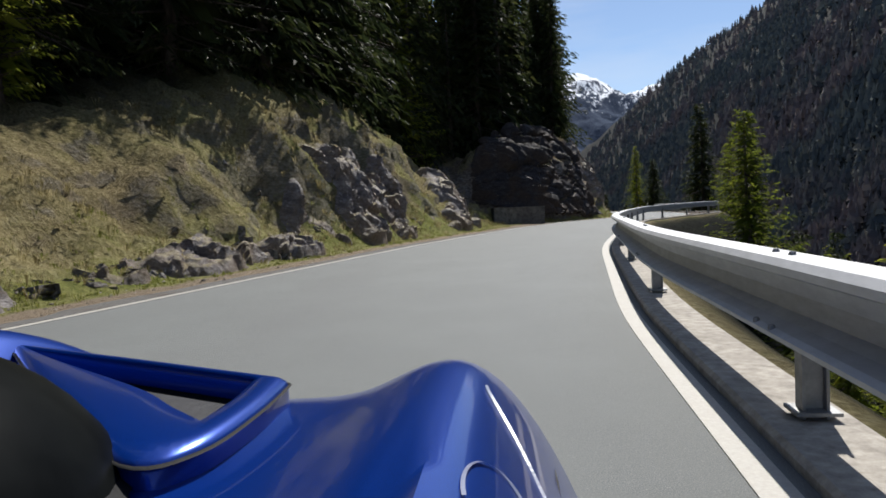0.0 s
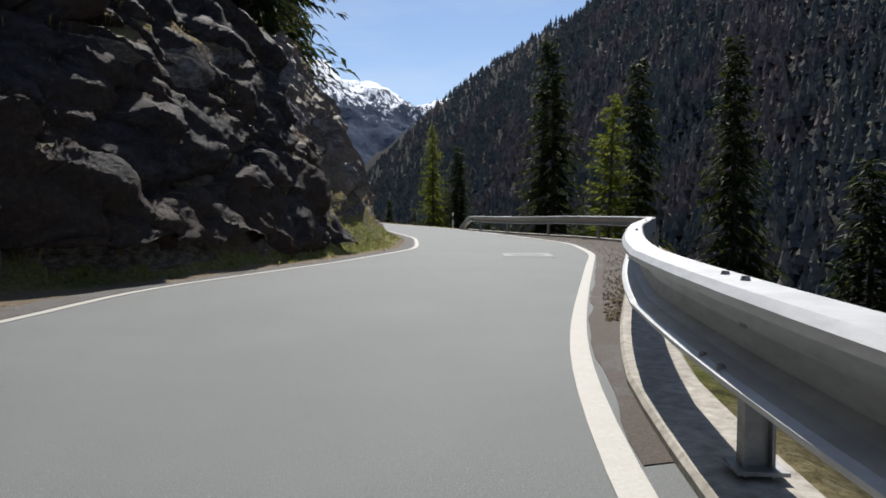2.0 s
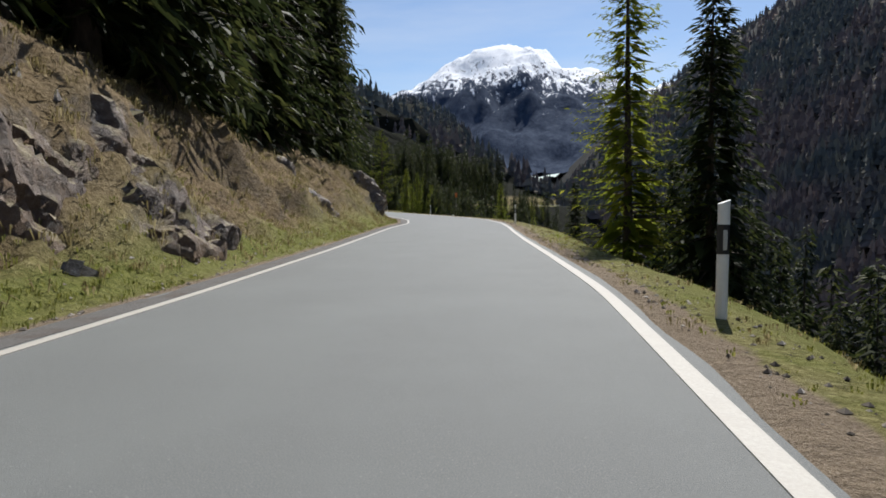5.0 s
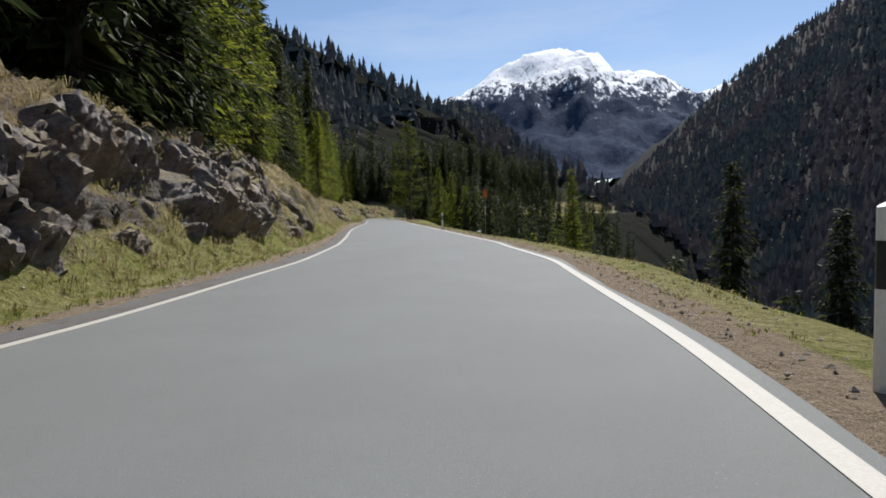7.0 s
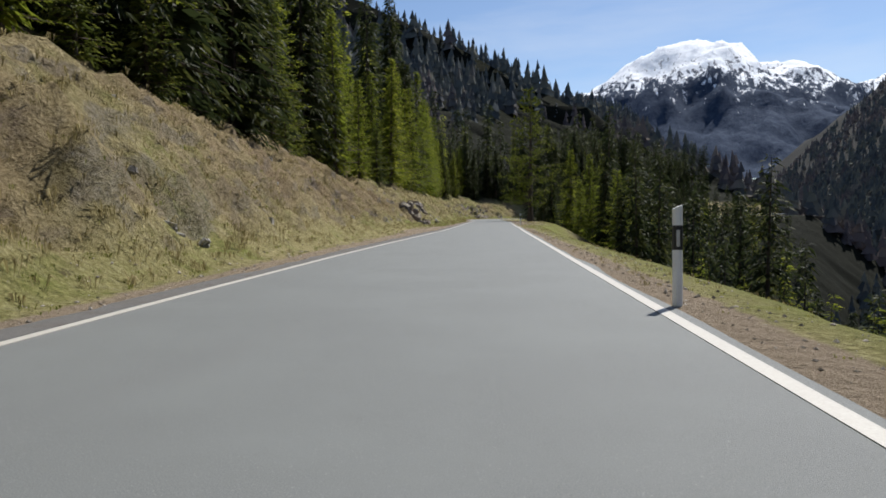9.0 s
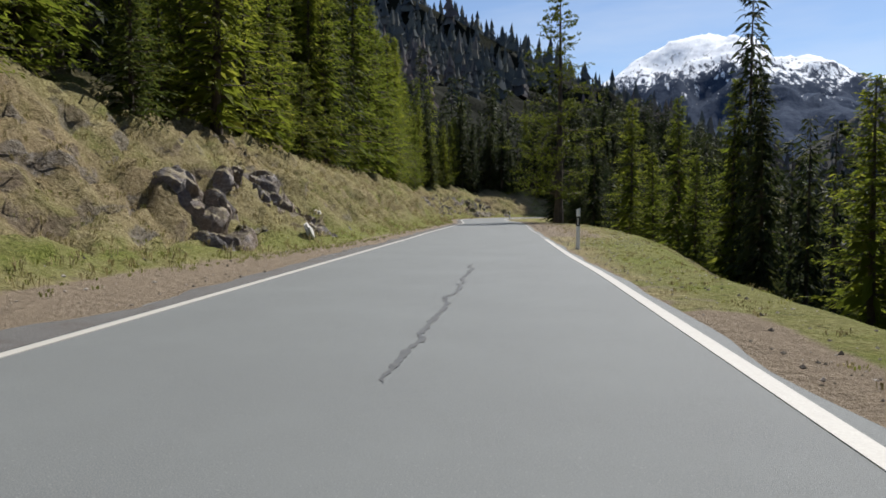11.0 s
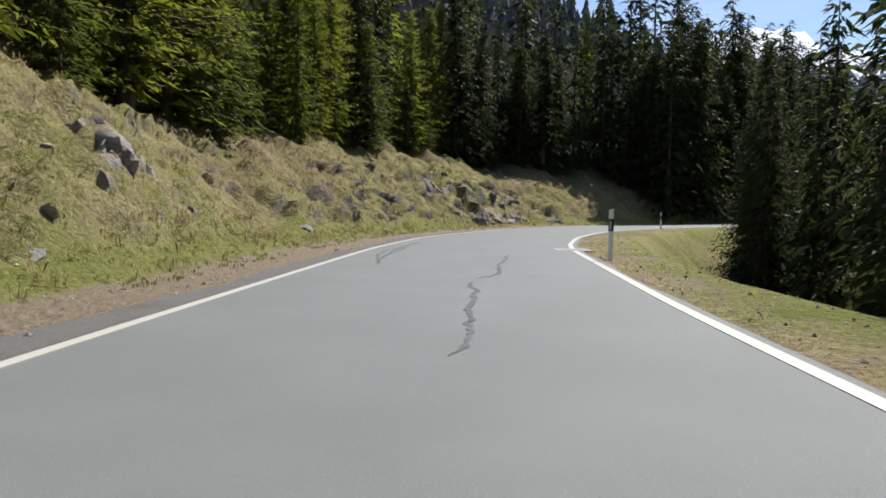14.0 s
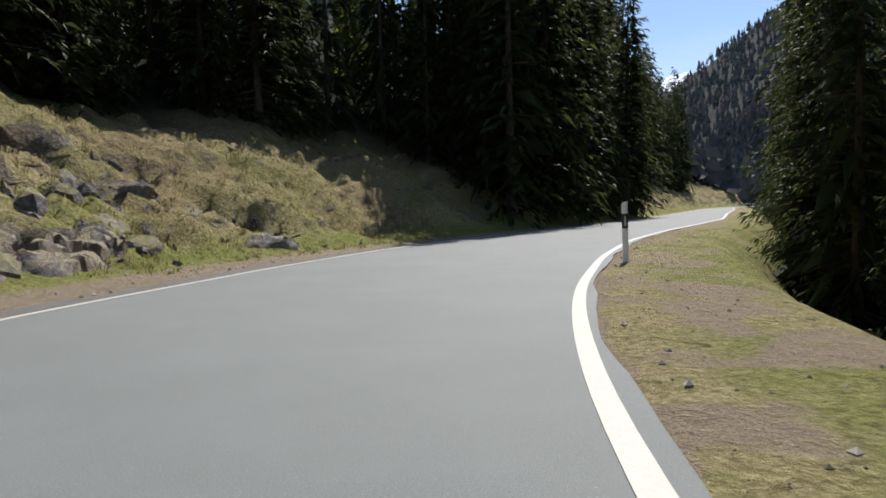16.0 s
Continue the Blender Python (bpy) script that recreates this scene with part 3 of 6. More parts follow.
def build_road():
    ys = np.arange(-70, 460, 0.5)
    v, f = ribbon(ys, lambda y: xl(y) - 0.38 / lean(y) - 0.1 * vnoise(y * 0.9, y * 0 + 3, 5), lambda y: xr(y) + np.where(y < 68, RAILOFF(y) - 0.15, 0.17 + 0.12 * vnoise(y * 0.8, y * 0, 6)) / lean(y), 0.0)
    tagged(new("road", mesh("road", v, f, M_ASPHALT)), "worn grey asphalt mountain road with cracks", "road", kind="structure")
    v, f = ribbon(ys, lambda y: xl(y) - 0.054 / lean(y), lambda y: xl(y) + 0.054 / lean(y), 0.006)
    tagged(new("edge_line", mesh("edge_line", v, f, M_PAINT)), "white painted solid edge line on asphalt", "road marking", kind="structure")
    for lo, hi in ((-70, 196.6), (236.0, 460)):
        v, f = ribbon(np.arange(lo, hi, 0.5), lambda y: xr(y) - 0.066 / lean(y), lambda y: xr(y) + 0.066 / lean(y), 0.006)
        tagged(new("edge_line", mesh("edge_line", v, f, M_PAINT)), "white painted solid edge line on asphalt", "road marking", kind="structure")
    y = 197.42
    while y < 235.5:
        v, f = ribbon(np.array([y, y + 0.28, y + 0.56]), lambda q: xr(q) - 0.058, lambda q: xr(q) + 0.058, 0.006)
        tagged(new("edge_dash", mesh("edge_dash", v, f, M_PAINT)), "short white painted dash along the lay-by", "road marking", "dashes along the lay-by", "structure")
        y += 1.463


build_road()


# ---- the snow mountain behind all ----
def build_mountain():
    crest = track(((-1500, 300), (-800, 330), (-480, 400), (-330, 450), (-254, 480), (-167, 540), (-90, 590), (-10, 632), (80, 652), (167, 664), (250, 655), (330, 640), (366, 590), (380, 566), (417, 572), (470, 566), (531, 556), (621, 512), (690, 465), (770, 480), (860, 515), (940, 490), (1050, 450), (1400, 440), (2200, 400)))
    xs, ys = np.linspace(-1500, 2200, 190), np.linspace(0, 1, 60)
    v = []
    for q in ys:
        y = 1750 + 1350 * q if q < 0.9 else 2965 + (q - 0.9) * 4000
        prof = smooth(q, -0.25, 0.9) if q <= 0.9 else 1 - (q - 0.9) * 6
        for x in xs:
            v.append((x, y, crest(x) * prof))
    v = np.array(v)
    inside = np.sin(np.clip((v[:, 1] - 1750) / 1230, 0, 1) * np.pi) ** 0.7
    rib = np.abs(fbm(v[:, 0] * 0.006 + v[:, 1] * 0.001, v[:, 1] * 0.0025, 5, 61)) * -70 + fbm(v[:, 0] * 0.012, v[:, 1] * 0.008, 5, 62) * 62
    v[:, 2] += inside * rib - 30 + 14 * fbm(v[:, 0] * 0.03, v[:, 1] * 0.03, 3, 63) + 30 * (1 - inside)
    n = len(xs)
    i = np.arange((len(ys) - 1) * n).reshape(len(ys) - 1, n)[:, :-1].ravel()
    tagged(new("backdrop_mountain", mesh("backdrop_mountain", v, np.stack([i, i + 1, i + n + 1, i + n], 1), M_MOUNT, True)), "snow-capped rocky mountain above dark forest, tinted blue for haze", "mountain", kind="structure")


build_mountain()

# ---- guardrail with its posts on a concrete kerb ----


def railx(y):
    return xr(y) + RAILOFF(y) / lean(y)


def sweep(ys, xf, section, name, material, closed=True, sink=None):
    """A section of (across, up) pairs drawn along the line x = xf(y)."""
    xs = xf(ys)
    dx = np.gradient(xs, ys)
    v, f, n = [], [], len(section)
    for j, (x, y, g) in enumerate(zip(xs, ys, dx)):
        nx, ny = 1 / math.hypot(1, g), -g / math.hypot(1, g)
        v += [(x + nx * a, y + ny * a, u - (sink(y) if sink else 0)) for a, u in section]
        if j:
            m = n if closed else n - 1
            f += [(n * (j - 1) + k, n * (j - 1) + (k + 1) % n, n * j + (k + 1) % n, n * j + k) for k in range(m)]
    if closed:
        f += [tuple(range(n))[::-1], tuple(range(n * (len(ys) - 1), n * len(ys)))]
    return mesh(name, v, f, material)


RAILSINK = track(((-60, 0.06), (33, 0.06), (44, -0.06), (57, -0.06), (61, -0.01), (69, 0.0)))


def build_rail(y0, y1, label):
    rail = new("guardrail")
    rail.location = (float(railx(y0)), y0, 0)
    inv = rail.location.copy()
    sec = [(-0.115, 0.7), (-0.125, 0.74), (-0.1, 0.772), (0.04, 0.775), (0.055, 0.76), (0.06, 0.39), (0.045, 0.375), (-0.085, 0.368), (-0.118, 0.382), (-0.12, 0.405), (-0.095, 0.422), (-0.03, 0.44), (0.015, 0.475), (0.028, 0.56), (0.015, 0.64), (-0.03, 0.678), (-0.085, 0.69)]
    sec = [(a, 0.775 - (0.775 - u) * 0.78) for a, u in sec]
    ys = np.arange(y0, y1 + 0.01, 0.5)
    def put(name, me):
        ob = new(name, me)
        ob.parent = rail
        ob.matrix_parent_inverse = Matrix.Translation(-inv)
        return ob
    put("beam", sweep(ys, railx, [(a - 0.06, u) for a, u in sec], "beam", M_STEEL, True, RAILSINK))
    put("end_piece", sweep(np.arange(y1, y1 + 1.9, 0.2), lambda y: railx(np.minimum(y, 69)), [(a - 0.06, u) for a, u in sec], "end_piece", M_STEEL, True, lambda y: 0.75 * ((y - y1) / 1.9) ** 1.4))
    y = y0 + 2.7
    post = None
    while y < y1:
        x = float(railx(y)) + 0.02
        g = math.degrees(math.atan((railx(y + 0.5) - railx(y - 0.5))))
        if post is None:
            bm = bmesh.new()
            for dx, dy, sx, sy in ((0, 0, 0.09, 0.012), (-0.045, 0, 0.012, 0.075), (0.045, 0, 0.012, 0.075)):
                bmesh.ops.create_cube(bm, size=1, matrix=Matrix.Translation((dx, dy, 0.22)) @ Matrix.Diagonal((sx, sy, 0.74, 1)))
            bmesh.ops.create_cube(bm, size=1, matrix=Matrix.Translation((0, 0, 0.085)) @ Matrix.Diagonal((0.17, 0.15, 0.014, 1)))
            post = bpy.data.meshes.new("post")
            bm.to_mesh(post)
            bm.free()
            post.materials.append(M_POST)
            bm = bmesh.new()
            bmesh.ops.create_cone(bm, cap_ends=True, segments=8, radius1=0.017, radius2=0.011, depth=0.016)
            bolt = bpy.data.meshes.new("bolt")
            bm.to_mesh(bolt)
            bm.free()
            bolt.materials.append(M_POST)
        ob = put("post", post)
        ob.location, ob.rotation_euler = (x, y, 0.0), (0, 0, -radians(g))
        for k in (-0.09, 0.09):
            put("bolt", bolt).location = (float(railx(y + k)) - 0.08, y + k, 0.78 - float(RAILSINK(y)))
            ob = put("bolt", bolt)
            ob.location, ob.rotation_euler = (float(railx(y + k)) - 0.165, y + k, 0.502 - float(RAILSINK(y))), (0, -0.3, 0)
        y += 4.0
    return tagged(rail, label, "guardrail", kind="thing")


build_rail(-56.0, 68.4, "galvanised steel guardrail with posts on a concrete kerb")


def build_kerb():
    ys = np.arange(-56, 70, 0.5)
    sec = [(-0.19, -0.3), (-0.19, 0.035), (-0.17, 0.055), (0.17, 0.055), (0.19, 0.035), (0.19, -1.8), (0.1, -1.8)]
    tagged(new("kerb", sweep(ys, railx, sec, "kerb", M_CONC)), "pale concrete wall cap below the guardrail", "kerb", kind="structure")
    for y0, y1, mat, text in ((35, 60.6, M_DUSTYTAR, "old asphalt margin under brown dust and grit"), (60.5, 67.5, M_OLDTAR, "darker old asphalt margin with dust")):
        yy = np.arange(y0, y1, 0.25)
        v, f = ribbon(yy, lambda y: xr(y) + (0.1 + 0.05 * fbm(y * 1.7, y * 0, 3, 12)) / lean(y), lambda y: railx(y) - 0.185 / lean(y), 0.005)
        tagged(new("road_margin", mesh("road_margin", v, f, mat)), text, "road margin", kind="structure")
    yy = np.arange(-20, 296, 0.25)
    v, f = ribbon(yy, lambda y: xl(y) - (0.52 + 0.3 * fbm(y * 0.7, y * 0 + 2, 4, 14)) / lean(y), lambda y: xl(y) - (0.1 + 0.02 * fbm(y * 1.3, y * 0, 3, 13)) / lean(y), 0.004)
    tagged(new("road_margin", mesh("road_margin", v, f, M_OLDTAR)), "narrow strip of darker old asphalt outside the edge line", "road margin", kind="structure")
    # swept-up earth and leaves against the kerb
    yy = np.arange(38.5, 62, 0.1)
    v, f = ribbon(yy, lambda y: railx(y) - (0.2 + (0.1 + 0.28 * fbm(y * 3.3, y * 0, 5, 15)) * smooth(y, 38.5, 42) * (1 - smooth(y, 57, 61.5)) * np.minimum(1, RAILOFF(y) * 0.7)) / lean(y), lambda y: railx(y) - 0.17 / lean(y), 0.012)
    tagged(new("roadside_dirt", mesh("roadside_dirt", v, f, M_EARTH)), "brown earth and leaves swept against the kerb", "dirt", kind="structure")


build_kerb()


# ---- trees ----
def spray_mesh(rng, pts, dirs, length, width, name, material, droop=0.3):
    """Many small pointed needle sprays, one at each point along its direction."""
    n = len(pts)
    d = dirs / np.linalg.norm(dirs, axis=1, keepdims=True)
    side = np.cross(d, np.array([0, 0, 1.0])) + rng.normal(0, 0.5, (n, 3))
    side /= np.linalg.norm(side, axis=1, keepdims=True)
    L, W = (length * rng.uniform(0.6, 1.3, n))[:, None], (width * rng.uniform(0.6, 1.3, n))[:, None]
    mid = pts + d * L * 0.45
    tip = pts + d * L + np.array([0, 0, -1.0]) * L * droop
    v = np.stack([pts, mid + side * W, tip, mid - side * W], 1).reshape(-1, 3)
    i = np.arange(n) * 4
    return mesh(name, v, np.stack([i, i + 1, i + 2, i + 3], 1), material)


def trunk_mesh(rng, h, r, limbs, bend=0.15):
    """A tapered trunk with thin limbs given as (start, end, radius)."""
    v, f, seg = [], [], 7
    hs = np.linspace(-0.6, h, 9)
    ox, oy = rng.normal(0, bend, 2)
    def at(z):
        q = max(z, 0) / h
        return np.array([ox * math.sin(q * 3.0) * 0.5, oy * math.sin(q * 2.3) * 0.5, z])
    for j, z in enumerate(hs):
        c = at(z)
        rr = r * (1 - 0.93 * max(z, 0) / h) * (1.35 if j == 0 else 1)
        v += [(c[0] + rr * math.cos(a), c[1] + rr * math.sin(a), z) for a in np.linspace(0, 2 * math.pi, seg, endpoint=False)]
        if j:
            f += [(seg * (j - 1) + k, seg * (j - 1) + (k + 1) % seg, seg * j + (k + 1) % seg, seg * j + k) for k in range(seg)]
    for a, b, rr in limbs:
        a, b = np.array(a), np.array(b)
        d = b - a
        s = np.cross(d, [0, 0, 1.0])
        s /= np.linalg.norm(s) + 1e-9
        u = np.cross(s, d / np.linalg.norm(d))
        n = len(v)
        v += [tuple(a + rr * (s * math.cos(t) + u * math.sin(t))) for t in (0, 2.1, 4.2)] + [tuple(b)]
        f += [(n, n + 1, n + 3), (n + 1, n + 2, n + 3), (n + 2, n, n + 3)]
    return mesh("trunk", v, f, M_BARK, True)


def make_tree(seed, h, spread, kind, whorl=0.42, per=7, sprays=7, base=0.08, fine=1.0, limbed=1):
    """A conifer: a trunk with limbs and a crown of needle sprays. fine: size of the sprays; limbed: every how many branches has a limb."""
    rng = np.random.default_rng(seed)
    pts, dirs, limbs = [], [], []
    z, count = h * base, 0
    ragged = 0.3 if kind == "spruce" else 0.42
    while z < h * 0.985:
        q = (z - h * base) / (h * (1 - base))
        reach = spread * ((1 - q) ** 0.85) * (0.4 + 0.6 * min(1, q * 6 + 0.3)) + 0.12
        for b in range(per if q < 0.8 else max(4, per - 2)):
            a = rng.uniform(0, 2 * math.pi)
            ln = reach * rng.uniform(1 - ragged, 1 + ragged * 0.6)
            if rng.random() < (0.05 if kind == "spruce" else 0.18):
                continue
            tilt = (0.35 - 0.75 * (1 - q)) if kind == "spruce" else (0.3 - 0.35 * (1 - q))
            dv = np.array([math.cos(a), math.sin(a), tilt * rng.uniform(0.6, 1.3)])
            z0 = z + rng.uniform(-0.5, 0.5) * whorl
            end = np.array([0, 0, z0]) + dv * ln
            count += 1
            if limbed and count % limbed == 0:
                limbs.append(((0, 0, z0), tuple(end), 0.012 + 0.016 * ln))
            m = max(2, int(sprays * (0.35 + 0.65 * ln / spread) + 0.5))
            w = 0.15 + 0.85 * (np.arange(m) + rng.random(m)) / m
            sag = (-0.12 if kind == "spruce" else 0.02) * ln * w * w
            p = np.array([0, 0, z0]) + dv * ln * w[:, None] + np.stack([0 * w, 0 * w, sag], 1) + rng.normal(0, 0.05, (m, 3))
            sd = np.array([-dv[1], dv[0], 0]) * rng.uniform(-1.0, 1.0, (m, 1))
            pts.append(p)
            dirs.append(dv * rng.uniform(0.4, 1.0, (m, 1)) + sd + np.stack([0 * w, 0 * w, rng.uniform(-0.6, 0.25, m)], 1))
        z += whorl * rng.uniform(0.8, 1.2) * (1.0 if q < 0.7 else 0.75)
    pts, dirs = np.concatenate(pts), np.concatenate(dirs)
    mat = {"spruce": M_SPRUCE, "larch": M_LARCH, "young": M_YOUNG}[kind]
    size = (0.13 * spread + 0.26) * fine
    long = np.full(len(pts), size * (1.0 if kind != "larch" else 0.8))
    wide = np.full(len(pts), size * (0.15 if kind != "larch" else 0.13))
    # the denser inner foliage round the trunk
    step = 0.42 if sprays > 8 else 0.72 if sprays > 4 else 1.1
    zc = np.repeat(np.arange(h * base + 0.2, h * 0.95, step), 6 if kind == "spruce" else 9)
    qc = (zc - h * base) / (h * (1 - base))
    reach = spread * (1 - qc) ** 0.85 * (0.4 + 0.6 * np.minimum(1, qc * 6 + 0.3))
    ac = rng.uniform(0, 2 * math.pi, len(zc))
    out = np.stack([np.cos(ac), np.sin(ac), rng.uniform(-0.6, 0.1, len(zc))], 1)
    pts = np.concatenate([pts, np.stack([0 * zc, 0 * zc, zc + rng.uniform(-0.2, 0.2, len(zc))], 1) + out * (reach * 0.08)[:, None]])
    dirs = np.concatenate([dirs, out])
    long, wide = np.concatenate([long, reach * (0.62 if kind == "spruce" else 0.5) + 0.1]), np.concatenate([wide, reach * (0.15 if kind == "spruce" else 0.09) + 0.03])
    crown = spray_mesh(rng, pts, dirs, long, wide, "crown", mat, 0.35 if kind == "spruce" else 0.2)
    trunk = trunk_mesh(rng, h * 0.98, 0.012 * h + 0.03, limbs)
    return trunk, crown


KINDS = {}
for nm, args in {
    "tall_spruce": [(11, 19, 3.3, "spruce", 0.46, 9, 13, 0.02, 0.8, 2), (12, 16, 2.9, "spruce", 0.42, 9, 13, 0.02, 0.8, 2), (13, 22, 3.7, "spruce", 0.52, 9, 14, 0.03, 0.8, 2)],
    "near_spruce": [(81, 18, 3.2, "spruce", 0.42, 10, 27, 0.02, 0.4, 2), (82, 15, 2.8, "spruce", 0.39, 10, 27, 0.02, 0.4, 2)],
    "larch": [(21, 14, 2.9, "larch", 0.36, 10, 21, 0.02, 0.54, 2), (22, 11, 2.5, "larch", 0.32, 10, 20, 0.02, 0.54, 2), (23, 17, 3.1, "larch", 0.42, 10, 21, 0.03, 0.54, 2)],
    "young_spruce": [(31, 7, 1.8, "young", 0.26, 10, 15, 0.02, 0.58, 2), (32, 5, 1.4, "young", 0.22, 10, 14, 0.02, 0.58, 2), (33, 9, 2.1, "young", 0.3, 10, 15, 0.03, 0.58, 2)],
    "mid_spruce": [(61, 19, 3.1, "spruce", 0.62, 8, 5, 0.03, 1.15, 6), (62, 15, 2.7, "spruce", 0.55, 8, 5, 0.03, 1.15, 6), (63, 22, 3.4, "spruce", 0.7, 8, 5, 0.04, 1.15, 6)],
    "mid_larch": [(71, 15, 2.5, "larch", 0.55, 8, 5, 0.03, 1.25, 5), (72, 18, 2.8, "larch", 0.62, 8, 5, 0.04, 1.25, 5)],
    "slim_spruce": [(41, 17, 2.6, "spruce", 0.85, 7, 3, 0.03, 1.9, 0), (42, 20, 2.9, "spruce", 0.95, 7, 3, 0.03, 1.9, 0), (43, 14, 2.3, "spruce", 0.75, 7, 3, 0.03, 1.9, 0)],
    "slim_larch": [(51, 14, 1.9, "larch", 0.75, 6, 3, 0.1, 1.6, 0), (52, 17, 2.2, "larch", 0.85, 6, 3, 0.12, 1.6, 0)],
}.items():
    KINDS[nm] = [make_tree(*a) for a in args]
LABELS = {
    "tall_spruce": ("dark green spruce with drooping dense branches", "spruce_tree"),
    "larch": ("larch in bright fresh green spring needles", "larch_tree"),
    "young_spruce": ("small young spruce with yellowish green tips", "young_spruce_tree"),
    "near_spruce": ("dark green spruce with drooping branches beside the road", "spruce_tree"),
    "mid_spruce": ("dark spruce standing in the mountain forest", "spruce_tree"),
    "mid_larch": ("pale green larch standing in the forest", "larch_tree"),
}
trng = np.random.default_rng(5)
STAND = []


def plant(kind, x, y, scale=1.0, wide=1.0, label=""):
    if kind.startswith("slim"):
        STAND.append((kind, x, y, scale))
        return
    trunk, crown = KINDS[kind][int(trng.integers(len(KINDS[kind])))]
    text, name = LABELS[kind]
    e = new(name)
    z = float(height(np.array([x]), np.array([y]))[0])
    e.location, e.rotation_euler = (x, y, z - 0.1), (trng.normal(0, 0.015), trng.normal(0, 0.015), trng.uniform(0, 6.28))
    e.scale = (scale * wide * trng.uniform(0.85, 1.15),) * 2 + (scale,)
    for n, me in (("trunk", trunk), ("crown", crown)):
        ob = new(n, me)
        ob.parent = e
    tagged(e, label or text, "tree", "trees on the slopes")


def forest():
    used = []
    def free(x, y, gap):
        for a, b in used[-260:]:
            if (a - x) ** 2 + (b - y) ** 2 < gap * gap:
                return False
        used.append((x, y))
        return True
    # uphill wood on the left
    y = -14.0
    while y < 410:
        for lane in range(3):
            e = trng.uniform(*((0.3, 3.5), (3.5, 10), (10, 26))[lane])
            yy = y + trng.uniform(-1.2, 1.2)
            start = float(VERGE(yy) + BANKRUN(yy)) + 0.4
            if 40.6 < yy < 49.5:
                start += 3.0
            low = 258 < yy < 297
            if low:
                start += 2.5
            elif 297 <= yy < 322:
                start -= 2.6
            x = float(xl(yy) - (start + e) / lean(yy))
            young = (0.8 if yy > 234 else 0.66) if (128 < yy < 280 and lane == 0) else 0.03
            dark = 0.95 if yy < 120 or yy > 284 else (0.5 if lane else 0.4)
            if lane == 0 and trng.random() < (0.25 if yy < 122 else 0.05):
                continue
            if lane == 2 and trng.random() < 0.6:
                continue
            if not free(x, yy, 1.6 + 0.4 * lane):
                continue
            near = -6 < yy < 296
            if trng.random() < young:
                plant("young_spruce" if trng.random() < 0.45 else "larch", x, yy, trng.uniform(0.5, 0.95))
            elif trng.random() < dark:
                plant(("near_spruce" if yy < 22 else "tall_spruce" if near else "mid_spruce", "mid_spruce" if e < 6 and near else "slim_spruce", "slim_spruce")[lane], x, yy, trng.uniform(0.75, 1.1) * (0.62 if low and lane < 2 else 0.62 if 49 < yy < 57.5 else 1.0))
            else:
                plant(("larch" if near else "mid_larch", "mid_larch" if e < 6 and near else "slim_larch", "slim_larch")[lane], x, yy, trng.uniform(0.7, 1.1))
        y += 1.0
    # a darker corner behind the concrete block
    for yy in np.arange(34, 54, 1.3):
        x = float(xl(yy) - (6.6 + trng.uniform(0, 2.5)) / lean(yy))
        plant("mid_spruce", x, float(yy), trng.uniform(0.7, 1.0))
    # downhill wood on the right: each row is start, end, nearest, farthest, spacing, share of larch, scale
    for y0, y1, e0, e1, gap, light, lo, hi in ((-8, 31, 4.5, 14, 1.7, 0.85, 0.4, 0.62),
        (-8, 73, 15, 40, 1.6, 0.4, 0.4, 0.62),
        (31, 50, 8, 15, 2.6, 0.5, 0.4, 0.58),
        (73, 130, 17, 42, 0.9, 0.12, 0.6, 0.95),
        (146, 188, 8, 16, 1.6, 0.7, 0.3, 0.46),
        (119, 194, 16, 44, 1.1, 0.25, 0.5, 0.9),
        (188, 232, 5.5, 12, 1.8, 0.45, 0.5, 0.75),
        (188, 232, 12, 36, 1.7, 0.2, 0.55, 0.8),
        (234, 246, 3.4, 6, 1.9, 0.3, 0.5, 0.8),
        (236, 247, 3.6, 7, 1.7, 0.3, 0.5, 0.8),
        (244, 262, 6, 11, 1.5, 0.1, 0.6, 0.9),
        (262, 284, 3.2, 7.5, 1.0, 0.05, 0.6, 0.9),
        (250, 290, 8, 26, 1.3, 0.1, 0.7, 1.0),
        (284, 340, 2.6, 8, 1.3, 0.1, 0.6, 0.95),
        (286, 400, 8, 26, 1.8, 0.1, 0.6, 0.95),
        (340, 410, 3, 8, 2.2, 0.3, 0.5, 0.8)):
        y = y0
        while y < y1:
            yy, e = y + trng.uniform(-1, 1), trng.uniform(e0, e1)
            x = float(xr(yy) + (float(SHOULDER(yy)) + e) / lean(yy))
            if free(x, yy, 1.9):
                close = e < 6 and 234 < yy < 292
                kind = ("larch", "slim_larch") if trng.random() < light else ("tall_spruce", "slim_spruce")
                own = e < 6.5 and yy < 300
                plant("near_spruce" if close else kind[0] if own else kind[0].replace("tall_spruce", "mid_spruce").replace("larch", "mid_larch") if e < 10 else kind[1], x, yy, trng.uniform(lo, hi))
            y += gap
    # the slope down to the stream
    for _ in range(720):
        yy, e = trng.uniform(-6, 330), 20 + 48 * trng.random()
        x = float(xr(yy) + e)
        if free(x, yy, 2.6):
            plant("slim_larch" if trng.random() < 0.35 else "slim_spruce", x, float(yy), trng.uniform(0.5, 0.85))
    # single trees that stand out
    plant("tall_spruce", 22.9, 66.0, 0.6, 1.2)
    plant("larch", 23.4, 61.2, 0.78, 1.15)
    plant("tall_spruce", 25.6, 62.1, 0.85)
    plant("larch", 21.8, 86.0, 0.53, 1.2)
    plant("tall_spruce", 23.9, 86.0, 0.47, 1.4)
    plant("larch", 15.2, 36.4, 0.85, 1.2)
    plant("larch", 14.6, 30.7, 0.7, 1.2)
